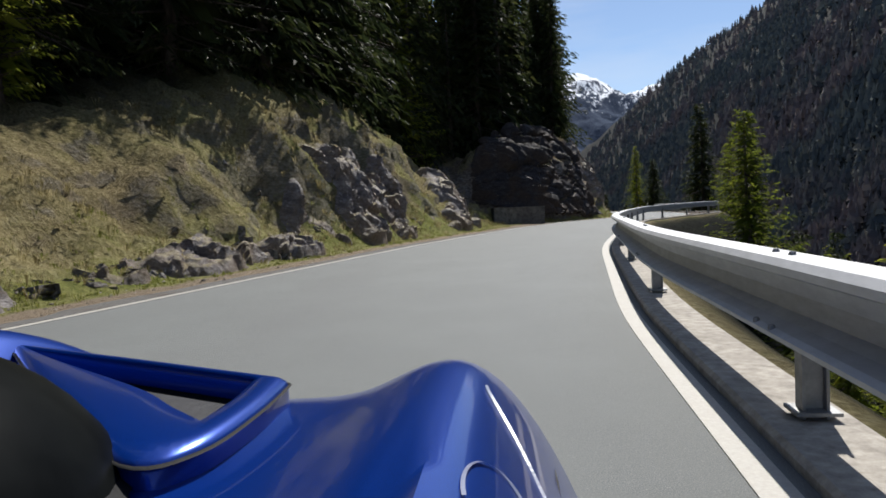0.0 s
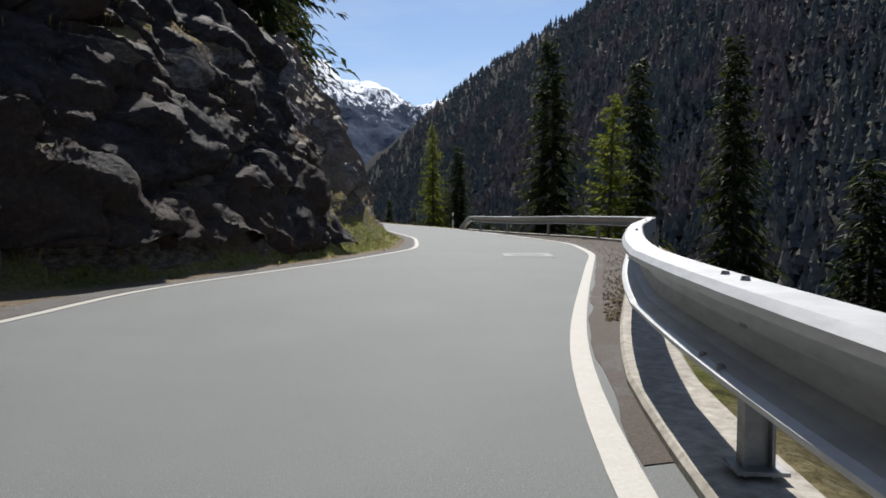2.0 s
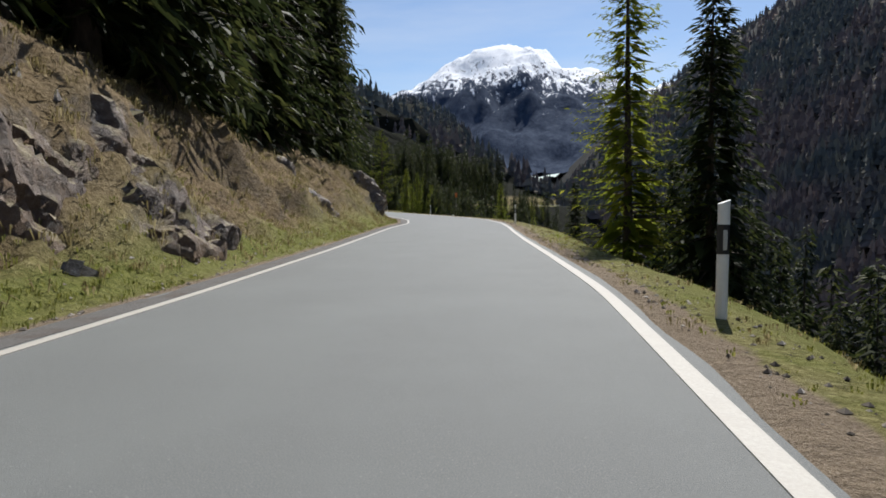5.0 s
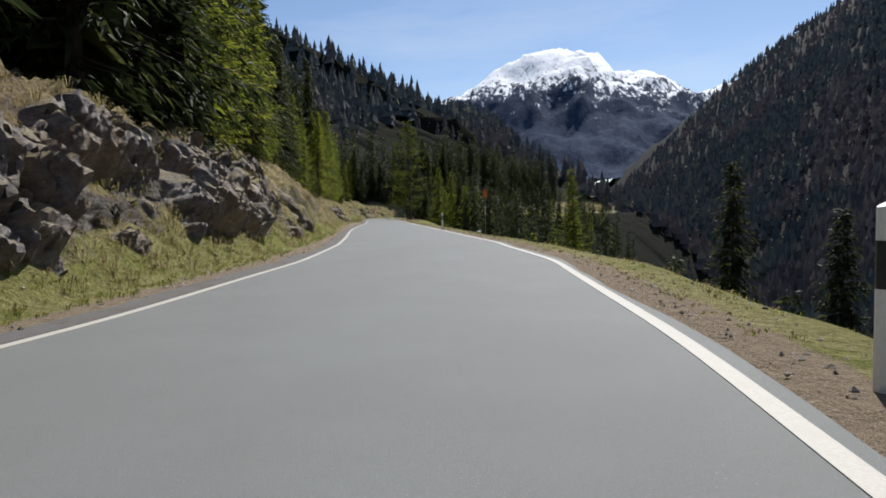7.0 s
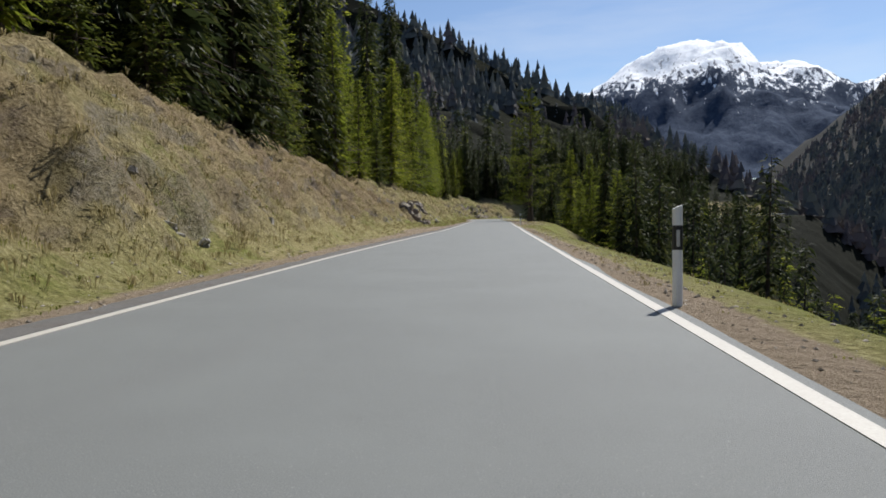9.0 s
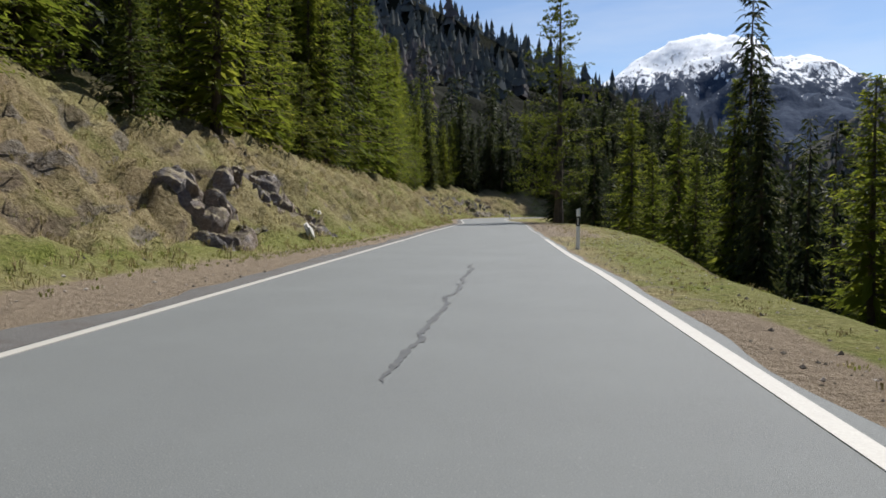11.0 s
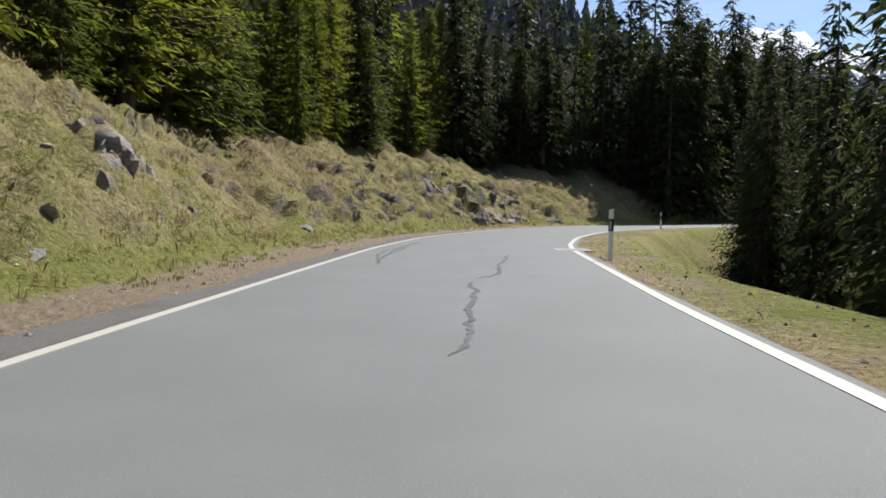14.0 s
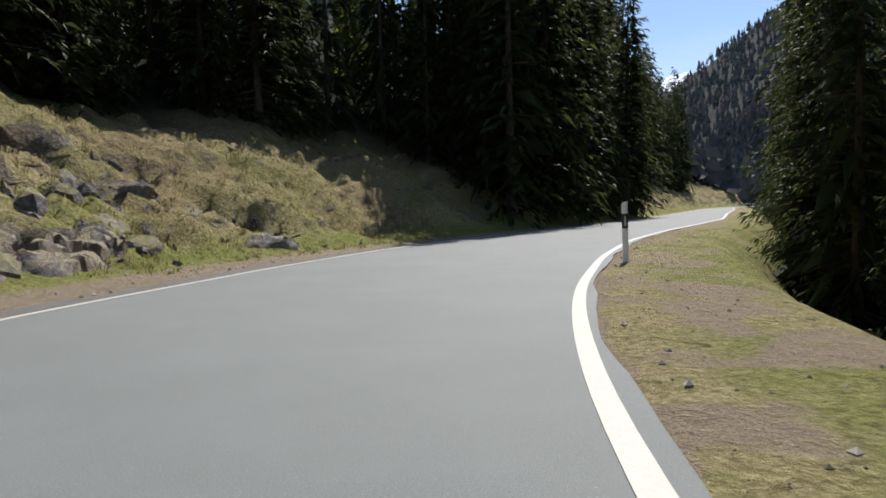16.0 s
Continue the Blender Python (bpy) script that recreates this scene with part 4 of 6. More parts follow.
    plant("tall_spruce", 17.3, 41.6, 0.38, 1.2)
    plant("tall_spruce", 27.0, 130.5, 0.45)
    plant("tall_spruce", 20.6, 49.0, 0.5, 1.1)
    for x, y, k in ((31.0, 118.0, 0.56), (33.5, 121.0, 0.68), (35.0, 126.0, 0.6), (30.0, 127.0, 0.5), (37.5, 117.0, 0.75)):
        plant("tall_spruce", x, y, k)
    for x, y, k in ((20.6, 133.0, 0.34), (2.2, 229.0, 0.88), (5.6, 220.5, 0.84), (10.2, 219.0, 1.0), (7.8, 209.5, 0.62)):
        plant("larch", x, y, k)
    # dark spruces below the outer side of the long bend
    for k in range(26):
        yy, e = 92 + 1.4 * k, trng.uniform(18, 34)
        plant("mid_spruce", float(xr(yy) + e), yy, trng.uniform(0.5, 0.72))
    # the wood comes down to the road past the last bend
    for k in range(16):
        yy = 297 + 1.5 * k
        e = 3.2 + 1.6 * (k % 3) + trng.uniform(-0.5, 0.5) - (0.8 if yy > 296 else 0)
        plant("tall_spruce" if k % 4 else "mid_spruce", float(xl(yy) - e / lean(yy)), yy, trng.uniform(0.7, 1.0))
    # light green larches and young spruces above the stony bank
    for x, y, k in ((-29.2, 265.0, 0.6), (-28.6, 276.8, 0.7), (-31.6, 271.0, 0.9), (-28.0, 261.5, 0.5)):
        plant("larch", x, y, k)
    for x, y, k in ((-28.7, 258.6, 0.8), (-28.4, 270.0, 0.85), (-27.0, 254.0, 0.7)):
        plant("young_spruce", x, y, k)


forest()


def forest_stands():
    """The trees deeper in the wood, which cannot be told apart: one mesh for each kind."""
    for kind in ("slim_spruce", "slim_larch"):
        verts, faces, mats, base = [], [], [], 0
        for k, x, y, scale in STAND:
            if k != kind:
                continue
            z = float(height(np.array([x]), np.array([y]))[0]) - 0.1
            a = trng.uniform(0, 6.28)
            wide = scale * trng.uniform(0.85, 1.15)
            rot = np.array([[math.cos(a) * wide, -math.sin(a) * wide, 0], [math.sin(a) * wide, math.cos(a) * wide, 0], [0, 0, scale]])
            pick = KINDS[kind][int(trng.integers(len(KINDS[kind])))]
            for slot, me in enumerate(pick):
                co = np.empty(len(me.vertices) * 3, np.float32)
                me.vertices.foreach_get("co", co)
                verts.append(co.reshape(-1, 3) @ rot.T + (x, y, z))
                for pl in me.polygons:
                    faces.append(tuple(base + i for i in pl.vertices))
                mats += [slot] * len(me.polygons)
                base += len(me.vertices)
        if not verts:
            continue
        me = bpy.data.meshes.new("forest_stand")
        me.from_pydata(np.concatenate(verts).tolist(), [], faces)
        me.materials.append(M_BARK)
        me.materials.append(M_SPRUCE if kind == "slim_spruce" else M_LARCH)
        me.polygons.foreach_set("material_index", np.array(mats, np.int32))
        tagged(new("forest_stand", me), "dense stand of " + ("dark spruces" if kind == "slim_spruce" else "pale green larches") + " deeper in the wood", "forest", kind="stuff")


forest_stands()


def far_woods():
    """Woods on the far slopes: countless small conifers in one mesh."""
    rng = np.random.default_rng(77)
    boxes = ((70, 480, 0, 900, 9800), (60, 480, 900, 1500, 2000), (-420, -44, 40, 900, 900), (-170, -46, 130, 470, 1500), (105, 250, 40, 420, 3400), (-120, 120, 440, 900, 3200), (-400, 220, 860, 1330, 2900))
    x = np.concatenate([rng.uniform(b[0], b[1], b[4]) for b in boxes])
    y = np.concatenate([rng.uniform(b[2], b[3], b[4]) for b in boxes])
    keep = ~((x < xr(np.clip(y, -80, 470)) + 40) & (x > -44) & (y < 460))
    x, y = x[keep], y[keep]
    # down the near side of the valley, thinning out beyond the stream
    ys_ = rng.uniform(-10, 440, 4400)
    x, y = np.r_[x, xr(ys_) + 62 + 70 * rng.random(4400)], np.r_[y, ys_]
    z = height(x, y)
    h = rng.uniform(7, 17, len(x)) * np.where(np.hypot(x - 15, y - 150) < 260, 0.72, 1.0)
    r = h * rng.uniform(0.19, 0.29, len(x))
    seg, verts, faces, base = 6, [], [], 0
    tiers = ((0.02, 1.0, 0.4), (0.24, 0.82, 0.6), (0.46, 0.58, 0.8), (0.68, 0.34, 1.0))
    for lo, wide, hi in tiers:
        a = np.linspace(0, 2 * np.pi, seg, endpoint=False)[None] + rng.uniform(0, 6, (len(x), 1))
        rr = (r * wide)[:, None] * rng.uniform(0.8, 1.2, (len(x), seg)) * np.where(np.arange(seg) % 2, 0.62, 1.12)[None]
        ring = np.stack([x[:, None] + rr * np.cos(a), y[:, None] + rr * np.sin(a), (z + h * lo)[:, None] + rng.uniform(-0.05, 0.05, (len(x), seg)) * h[:, None]], 2)
        tip = np.stack([x, y, z + h * hi], 1)[:, None]
        v = np.concatenate([ring, tip], 1)
        i = base + np.arange(len(x))[:, None] * (seg + 1)
        k = np.arange(seg)[None]
        faces.append(np.stack([i + k, i + (k + 1) % seg, i + seg + 0 * k], 2).reshape(-1, 3))
        verts.append(v.reshape(-1, 3))
        base += len(x) * (seg + 1)
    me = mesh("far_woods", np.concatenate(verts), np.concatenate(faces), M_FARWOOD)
    tagged(new("far_woods", me), "dense dark conifer forest on the far slopes, colours paled for haze", "forest", kind="stuff")


far_woods()


# ---- rocks on the bank ----
def slab_mesh(seed, flat, sides=6):
    """An angular, layered piece of slate: a stack of two or three uneven polygons."""
    rng = np.random.default_rng(seed)
    a = np.sort(rng.uniform(0, 2 * np.pi, sides)) + np.arange(sides) * 0.25
    r = rng.uniform(0.65, 1.05, sides) * 0.5
    v, f, base = [], [], 0
    z = -0.5 * flat
    for lay in range(3):
        shift, k = rng.normal(0, 0.05, 2), 1 - 0.13 * lay * rng.uniform(0.3, 1.6)
        t = flat / 3
        low = [(shift[0] + k * q * math.cos(p), shift[1] + k * q * math.sin(p) * 0.8, z + rng.normal(0, flat * 0.05)) for p, q in zip(a, r)]
        top = [(x * 0.94, y * 0.94, z + t * rng.uniform(0.8, 1.15)) for x, y, _ in low]
        v += low + top
        f += [(base + j, base + (j + 1) % sides, base + sides + (j + 1) % sides, base + sides + j) for j in range(sides)]
        f += [tuple(base + sides + j for j in range(sides))]
        if lay == 0:
            f += [tuple(base + j for j in range(sides))[::-1]]
        base += 2 * sides
        z += t * 0.93
    return mesh("slab", v, f, M_ROCK)


def boulder_mesh(seed):
    """A rounded but broken boulder."""
    rng = np.random.default_rng(seed)
    bm = bmesh.new()
    bmesh.ops.create_icosphere(bm, subdivisions=2, radius=0.5)
    cuts = [(Vector(rng.normal(0, 1, 3)).normalized(), rng.uniform(0.28, 0.42)) for _ in range(7)]
    for w in bm.verts:
        w.co += w.co.normalized() * noise.noise(w.co * 2.3 + Vector((seed, 0, 0))) * 0.16
        for n, d in cuts:
            over = w.co.dot(n) - d
            if over > 0:
                w.co -= n * over
    me = bpy.data.meshes.new("boulder")
    bm.to_mesh(me)
    bm.free()
    me.materials.append(M_ROCK)
    return me


SLABS = [slab_mesh(300 + i, f, 5 + i % 3) for i, f in enumerate((0.3, 0.42, 0.24, 0.55, 0.36, 0.62))]
BOULDERS = [boulder_mesh(i + 1) for i in range(5)]
M_LIGHTROCK = make_plain("weathered_grey_rock", (0.13, 0.12, 0.105), (0.46, 0.44, 0.4), 7, 0.9, bump=1.0, dist=0.03)
rrng = np.random.default_rng(19)


def paler(meshes):
    out = [me.copy() for me in meshes]
    for me in out:
        me.materials[0] = M_LIGHTROCK
    return out


PALE_SLABS, PALE_BOULDERS = paler(SLABS), paler(BOULDERS)


def outcrop(y0, y1, rise0, rise1, count, lo, hi, label, dip=(0.25, -0.35), kind="slab", name="rock_outcrop"):
    """A run of broken rock that shows through the bank between two shares of its height."""
    o = new(name)
    slabs, boulders = (PALE_SLABS, PALE_BOULDERS) if "dark" not in label and y0 > 100 and name != "rock_pile" else (SLABS, BOULDERS)
    ym = (y0 + y1) / 2
    o.location = (float(xl(ym) - (VERGE(ym) + 0.5) / lean(ym)), ym, 0)
    ys = rrng.uniform(y0, y1, count)
    k = rrng.uniform(rise0, rise1, count)
    es = VERGE(ys) * 0.85 + BANKRUN(ys) * k
    xs = xl(ys) - es / lean(ys)
    zs = height(xs, ys)
    for x, y, z in zip(xs, ys, zs):
        s = rrng.uniform(lo, hi)
        ob = new(kind, (slabs if kind == "slab" else boulders)[int(rrng.integers(6 if kind == "slab" else 5))])
        ob.parent = o
        ob.location = (x - o.location.x - 0.17 * s, y - ym, z - 0.13 * s)
        ob.rotation_euler = (dip[0] + rrng.normal(0, 0.22), dip[1] + rrng.normal(0, 0.22), rrng.uniform(0, 6.28))
        ob.scale = (s * rrng.uniform(0.8, 1.5), s * rrng.uniform(0.7, 1.2), s * rrng.uniform(0.7, 1.3))
    tagged(o, label, "rock", "rocks on the bank")


def cells(x, y, seed):
    """Cellular noise: the share of the way to the nearest joint, and a value for each cell."""
    ix, iy = np.floor(x), np.floor(y)
    best, second, val = np.full(x.shape, 9.0), np.full(x.shape, 9.0), np.zeros(x.shape)
    for dx in (-1, 0, 1):
        for dy in (-1, 0, 1):
            cx, cy = ix + dx, iy + dy
            d = np.hypot(x - cx - hashed(cx, cy, seed), y - cy - hashed(cx, cy, seed + 7))
            near = d < best
            second = np.where(near, best, np.minimum(second, d))
            val = np.where(near, hashed(cx, cy, seed + 13), val)
            best = np.minimum(best, d)
    return second - best, val


def crag(y0, y1, rise0, rise1, out, seed, label, dip=0.5, layer=0.16, block=0.75, cover=0.0, material=None, depth=6.6):
    """Bare layered rock standing out of the bank: ledges along the dip, broken by joints, sinking into the turf at its rim."""
    ys = np.arange(y0, y1, 0.06)
    k = np.linspace(rise0 - 0.12, rise1 + 0.12, int((rise1 - rise0 + 0.24) * 44) + 8)
    yy, kk = np.meshgrid(ys, k, indexing="ij")
    ee = VERGE(yy) * 0.85 + BANKRUN(yy) * kk
    xx = xl(yy) - ee / lean(yy)
    zz = height(xx, yy)
    for _ in range(5):
        zz[:, 1:-1] = (zz[:, :-2] + zz[:, 1:-1] + zz[:, 2:]) / 3
        zz[1:-1] = (zz[:-2] + zz[1:-1] + zz[2:]) / 3
    gk = np.gradient(zz, axis=1)
    run = np.hypot(np.gradient(ee, axis=1), gk) + 1e-6
    nx, nz = gk / run, np.gradient(ee, axis=1) / run           # away from the slope
    bed = (zz * math.cos(dip) + yy * math.sin(dip)) / layer + 1.6 * fbm(yy * 0.5, zz * 0.6, 3, seed)
    face = yy * math.cos(dip) - zz * math.sin(dip)
    lay = bed - np.floor(bed)
    edge, val = cells(face / block + 0.3 * fbm(yy, zz, 2, seed + 1), np.floor(bed) * 0.7 + 0.5, seed)
    edge2, val2 = cells(face / (block * 2.4), bed * layer / (block * 1.5), seed + 3)
    lift = 0.1 * val + 0.3 * val2 + 0.06 * np.minimum(lay * 5, 1) - 0.07 * lay - 0.09 * (1 - smooth(edge, 0, 0.1)) - 0.14 * (1 - smooth(edge2, 0, 0.09))
    lift = lift * out / 0.35 + 0.3 * fbm(yy * 2.2, zz * 2.6, 5, seed + 5) * out
    across = np.minimum((kk - rise0 + 0.12) / 0.24, (rise1 + 0.12 - kk) / 0.24)
    along = np.minimum(yy - y0, y1 - yy) / 0.9
    mask = smooth(np.minimum(np.minimum(across, along), 0.6) + 1.3 * fbm(yy * 0.55, kk * 2.2, 3, seed + 9) - cover, 0.08, 0.6)
    mask = mask * (1 - smooth(ee, depth, depth + 1.2))
    lift = lift * mask - 0.3 * (1 - mask)
    px, pz = xx + nx * lift, zz + nz * lift
    v = np.stack([px.ravel(), yy.ravel(), pz.ravel()], 1)
    n = len(k)
    i = np.arange((len(ys) - 1) * n).reshape(len(ys) - 1, n)[:, :-1]
    keep = (mask[:-1, :-1] + mask[1:, 1:] > 0.02).ravel()
    # the ribs between its main joints
    rib = np.floor((yy + 0.5 * (zz + fbm(yy, zz * 1.5, 3, seed + 11)) - y0) / 2.3)[:-1, :-1].ravel()
    rock = new("rock_outcrop")
    rock.location = (float(px.mean()), (y0 + y1) / 2, 0)
    # each connected patch of a rib is a piece of its own
    shape = i.shape
    lab = np.where(keep, np.arange(1, keep.size + 1), 0).reshape(shape)
    same = rib.reshape(shape)
    up, side = (same[1:] == same[:-1]) & (lab[1:] > 0) & (lab[:-1] > 0), (same[:, 1:] == same[:, :-1]) & (lab[:, 1:] > 0) & (lab[:, :-1] > 0)
    for _ in range(400):
        old = lab.copy()
        lab[1:] = np.where(up, np.maximum(lab[1:], lab[:-1]), lab[1:])
        lab[:-1] = np.where(up, np.maximum(lab[1:], lab[:-1]), lab[:-1])
        lab[:, 1:] = np.where(side, np.maximum(lab[:, 1:], lab[:, :-1]), lab[:, 1:])
        lab[:, :-1] = np.where(side, np.maximum(lab[:, 1:], lab[:, :-1]), lab[:, :-1])
        if (lab == old).all():
            break
    names, counts = np.unique(lab[lab > 0], return_counts=True)
    for r in names[counts > 24]:
        j = i.ravel()[lab.ravel() == r]
        used, f = np.unique(np.stack([j, j + n, j + n + 1, j + 1], 1), return_inverse=True)
        me = mesh("rib", v[used] - np.array(rock.location), f.reshape(-1, 4), material or M_CRAG)
        me.shade_smooth()
        me.set_sharp_from_angle(angle=radians(32))
        new("rib", me).parent = rock
    tagged(rock, label, "rock", "rocks on the bank")


def make_crag(name, lo, mid, hi, vein, brown, turfy, spec=0.4):
    k = Mat(name, 0.62, spec=spec)
    bands, fine, big = k.noise(2.6, 7, 0.75, (0.8, 0.8, 2.0)), k.noise(11, 6, 0.72), k.noise(0.8, 5, 0.65)
    c = k.ramp(bands, [(0.3, lo), (0.5, mid), (0.72, hi)])
    c = k.mix(k.step(fine, 0.54, 0.74), c, vein)
    c = k.mix(k.math("MULTIPLY", k.step(big, 0.42, 0.58), 0.8), c, k.ramp(fine, [(0.3, tuple(0.28 * q for q in brown)), (0.7, brown)]))
    turf = k.ramp(k.noise(15, 5, 0.7), [(0.3, (0.085, 0.066, 0.034)), (0.7, (0.33, 0.27, 0.15))])
    c = k.mix(k.math("MULTIPLY", k.step(k.math("ADD", k.upness(), k.math("MULTIPLY", k.noise(1.7, 5, 0.65), 1.0)), turfy, turfy + 0.18), 0.9), c, turf)
    return k.color(c).bump(k.math("ADD", fine, bands), 1.0, 0.06).m


M_CRAG = make_crag("bare_slate", (0.034, 0.028, 0.028), (0.14, 0.12, 0.116), (0.38, 0.35, 0.34), (0.46, 0.43, 0.41), (0.3, 0.22, 0.15), 1.14)
M_LEDGE = make_crag("pale_ledge", (0.11, 0.095, 0.085), (0.29, 0.26, 0.245), (0.5, 0.47, 0.44), (0.56, 0.53, 0.5), (0.3, 0.23, 0.17), 1.1)
M_BROWNROCK = make_crag("brown_slate", (0.034, 0.024, 0.02), (0.115, 0.086, 0.072), (0.26, 0.215, 0.19), (0.34, 0.29, 0.255), (0.24, 0.16, 0.1), 1.1)
# near-black version of the crag rock: the face's shade is in its colour
M_SHADEROCK = make_crag("shade_dark_rock", (0.012, 0.011, 0.013), (0.035, 0.031, 0.033), (0.085, 0.078, 0.08), (0.12, 0.112, 0.112), (0.09, 0.062, 0.045), 1.4, 0.12)
DARK, PALE = "dark layered slate breaking through the grassy bank", "pale broken stones scattered on the grassy bank"
outcrop(4, 17, 0.0, 0.22, 110, 0.4, 0.9, "low ledge of flat grey stones at the foot of the bank", (0.05, -0.1))
crag(2.5, 16.5, -0.02, 0.15, 0.34, 114, "low ledge of layered grey stone at the foot of the bank", 0.06, 0.1, 0.4, 0.12)
outcrop(13, 19, 0.1, 0.9, 16, 0.25, 0.6, DARK, (0.5, -0.3))
crag(15.2, 19.4, 0.1, 0.5, 0.35, 101, DARK, 0.9, 0.15, 0.6, 0.28)
crag(19.6, 22.6, 0.0, 0.6, 0.5, 102, DARK, 1.0, 0.17, 0.6, 0.05)
crag(22.8, 26.0, 0.05, 0.85, 0.45, 113, DARK, 1.0, 0.17, 0.6, 0.22)
crag(27.4, 34.0, 0.05, 0.75, 0.42, 103, DARK, 0.8, 0.15, 0.6, 0.25)
outcrop(25, 36, 0.1, 0.9, 26, 0.25, 0.7, DARK, (0.7, -0.25))
crag(41.2, 48.6, 0.0, 4.3, 0.7, 104, "tall rock face beside the concrete block, coloured dark for shade", 0.35, 0.6, 1.7, -0.6, M_SHADEROCK, 4.2)
crag(49.2, 57.6, 0.3, 1.0, 0.6, 105, "broken grey rock face over the grassy verge", 1.1, 0.24, 0.8, 0.24)
crag(57.8, 66.5, 0.1, 0.95, 0.4, 106, "dark brown rock slabs breaking through the bank", 0.8, 0.22, 0.8, 0.5, M_BROWNROCK)
crag(66.0, 82.0, 0.12, 0.85, 0.38, 107, DARK, 0.6, 0.17, 0.7, 0.46, M_BROWNROCK)
outcrop(64, 82, 0.05, 0.95, 22, 0.3, 0.8, DARK, (0.6, -0.5))
crag(88.0, 97.0, 0.2, 0.8, 0.3, 112, DARK, 0.6, 0.15, 0.6, 0.55)
crag(106.0, 119.0, 0.26, 0.84, 0.62, 108, DARK, 0.55, 0.2, 0.8, 0.02)
outcrop(104.6, 118.5, 0.05, 0.7, 26, 0.3, 0.7, DARK, (0.35, -0.35))
crag(120.0, 131.5, 0.14, 0.85, 0.38, 109, "brown-grey rock ribs breaking through the grassy bank", 1.15, 0.2, 0.6, 0.3, M_BROWNROCK)
outcrop(143.3, 166.4, 0.2, 0.9, 18, 0.3, 0.6, PALE)
crag(184.5, 194.5, 0.06, 0.7, 0.5, 110, DARK, 1.0, 0.2, 0.6, 0.25)
outcrop(184.5, 196, 0.1, 0.75, 14, 0.3, 0.7, DARK, (0.9, -0.5))
crag(241.2, 246.2, 0.25, 0.66, 0.32, 115, "brown-grey broken ledges in the grassy bank", 0.35, 0.18, 0.6, 0.5, M_LEDGE)
outcrop(237.5, 247, 0.1, 0.7, 12, 0.3, 0.7, PALE, (0.3, -0.4))
outcrop(247, 260, 0.05, 0.8, 16, 0.25, 0.55, PALE, (0.3, -0.4))
outcrop(271, 283, 0.08, 0.8, 26, 0.5, 1.2, "tumbled grey boulders on the bank", kind="boulder", name="rock_pile")
outcrop(270, 285, 0.0, 0.85, 56, 0.35, 0.95, "flat grey stones tumbled over the bank", (0.25, -0.3), name="rock_pile")
crag(270.0, 284.0, 0.05, 0.85, 0.42, 111, "broken grey ledges under tumbled stones", 0.3, 0.16, 0.6, 0.36)
outcrop(300, 335, 0.1, 0.8, 40, 0.3, 0.9, PALE, (0.3, -0.4))


M_PALE = make_plain("pale_stone", (0.38, 0.36, 0.33), (0.66, 0.64, 0.6), 9, 0.9, bump=0.8, dist=0.02)


def lone_stone(x, y, s, label, upright=False):
    me = (SLABS if upright else BOULDERS)[int(rrng.integers(5))].copy()
    me.materials[0] = M_PALE
    ob = new("stone", me)
    ob.location, ob.scale = (x, y, float(height(np.array([x]), np.array([y]))[0]) + (0.22 if upright else 0.02) * s), (s, s * 0.8, s * (0.7 if upright else 0.5))
    ob.rotation_euler = (0.25, 1.15, 0.5) if upright else (0, 0, rrng.uniform(0, 6))
    tagged(ob, label, "stone")


lone_stone(15.88, 134.9, 0.4, "pale stone on the grassy road edge")
lone_stone(-6.47, 193.4, 0.85, "pale stone slab leaning on the grassy bank", True)
lone_stone(-4.78, 189.7, 0.6, "pale upright stone at the foot of the bank", True)
lone_stone(-21.30, 257.29, 0.4, "pale stone at the foot of the bank")

# ---- concrete block before the rock face ----
block = new("concrete_block")
block.location, block.rotation_euler = (3.18, 40.95, 0), (0, 0, radians(4))
part("body", box(0, 0, 0.47, 3.0, 1.9, 1.06, 0.03), M_CONC_OLD, block)
part("cap", box(0, 0, 1.02, 3.08, 1.98, 0.07, 0.015), M_CONC_OLD, block)
part("pour_ledge", box(0.15, -0.955, 0.55, 1.2, 0.03, 0.03, 0.008), M_CONC_OLD, block)
tagged(block, "dark weathered concrete block against the rock face", "concrete block")


# ---- guide posts ----
def make_guide_post():
    p = new("guide_post")
    def shaft(z0, z1, grow=0.0, slant=0.0):
        bm = bmesh.new()
        n, rings = 10, []
        for z, up in ((z0, 0.0), (z1, slant)):
            rings.append([bm.verts.new(((0.054 + grow) * math.cos(2 * math.pi * i / n) * 0.95, (0.05 + grow) * math.sin(2 * math.pi * i / n), z + up * math.cos(2 * math.pi * i / n))) for i in range(n)])
        for i in range(n):
            bm.faces.new((rings[0][i], rings[0][(i + 1) % n], rings[1][(i + 1) % n], rings[1][i]))
        bm.faces.new(rings[1])
        bm.faces.new(rings[0][::-1])
        return bm
    part("shaft", shaft(-0.3, 0.58), M_WHITE, p)
    part("black_band", shaft(0.58, 0.83, 0.0015), M_BLACK, p, "black band")
    part("tip", shaft(0.83, 1.02, 0.0, 0.02), M_WHITE, p)
    part("reflector", box(0, -0.047, 0.7, 0.035, 0.012, 0.17, 0.004), M_REFL, p, "pale rectangular reflector")
    return tagged(p, "white plastic guide post with a black band and reflector", "guide post", "guide posts along the road")


first = make_guide_post()
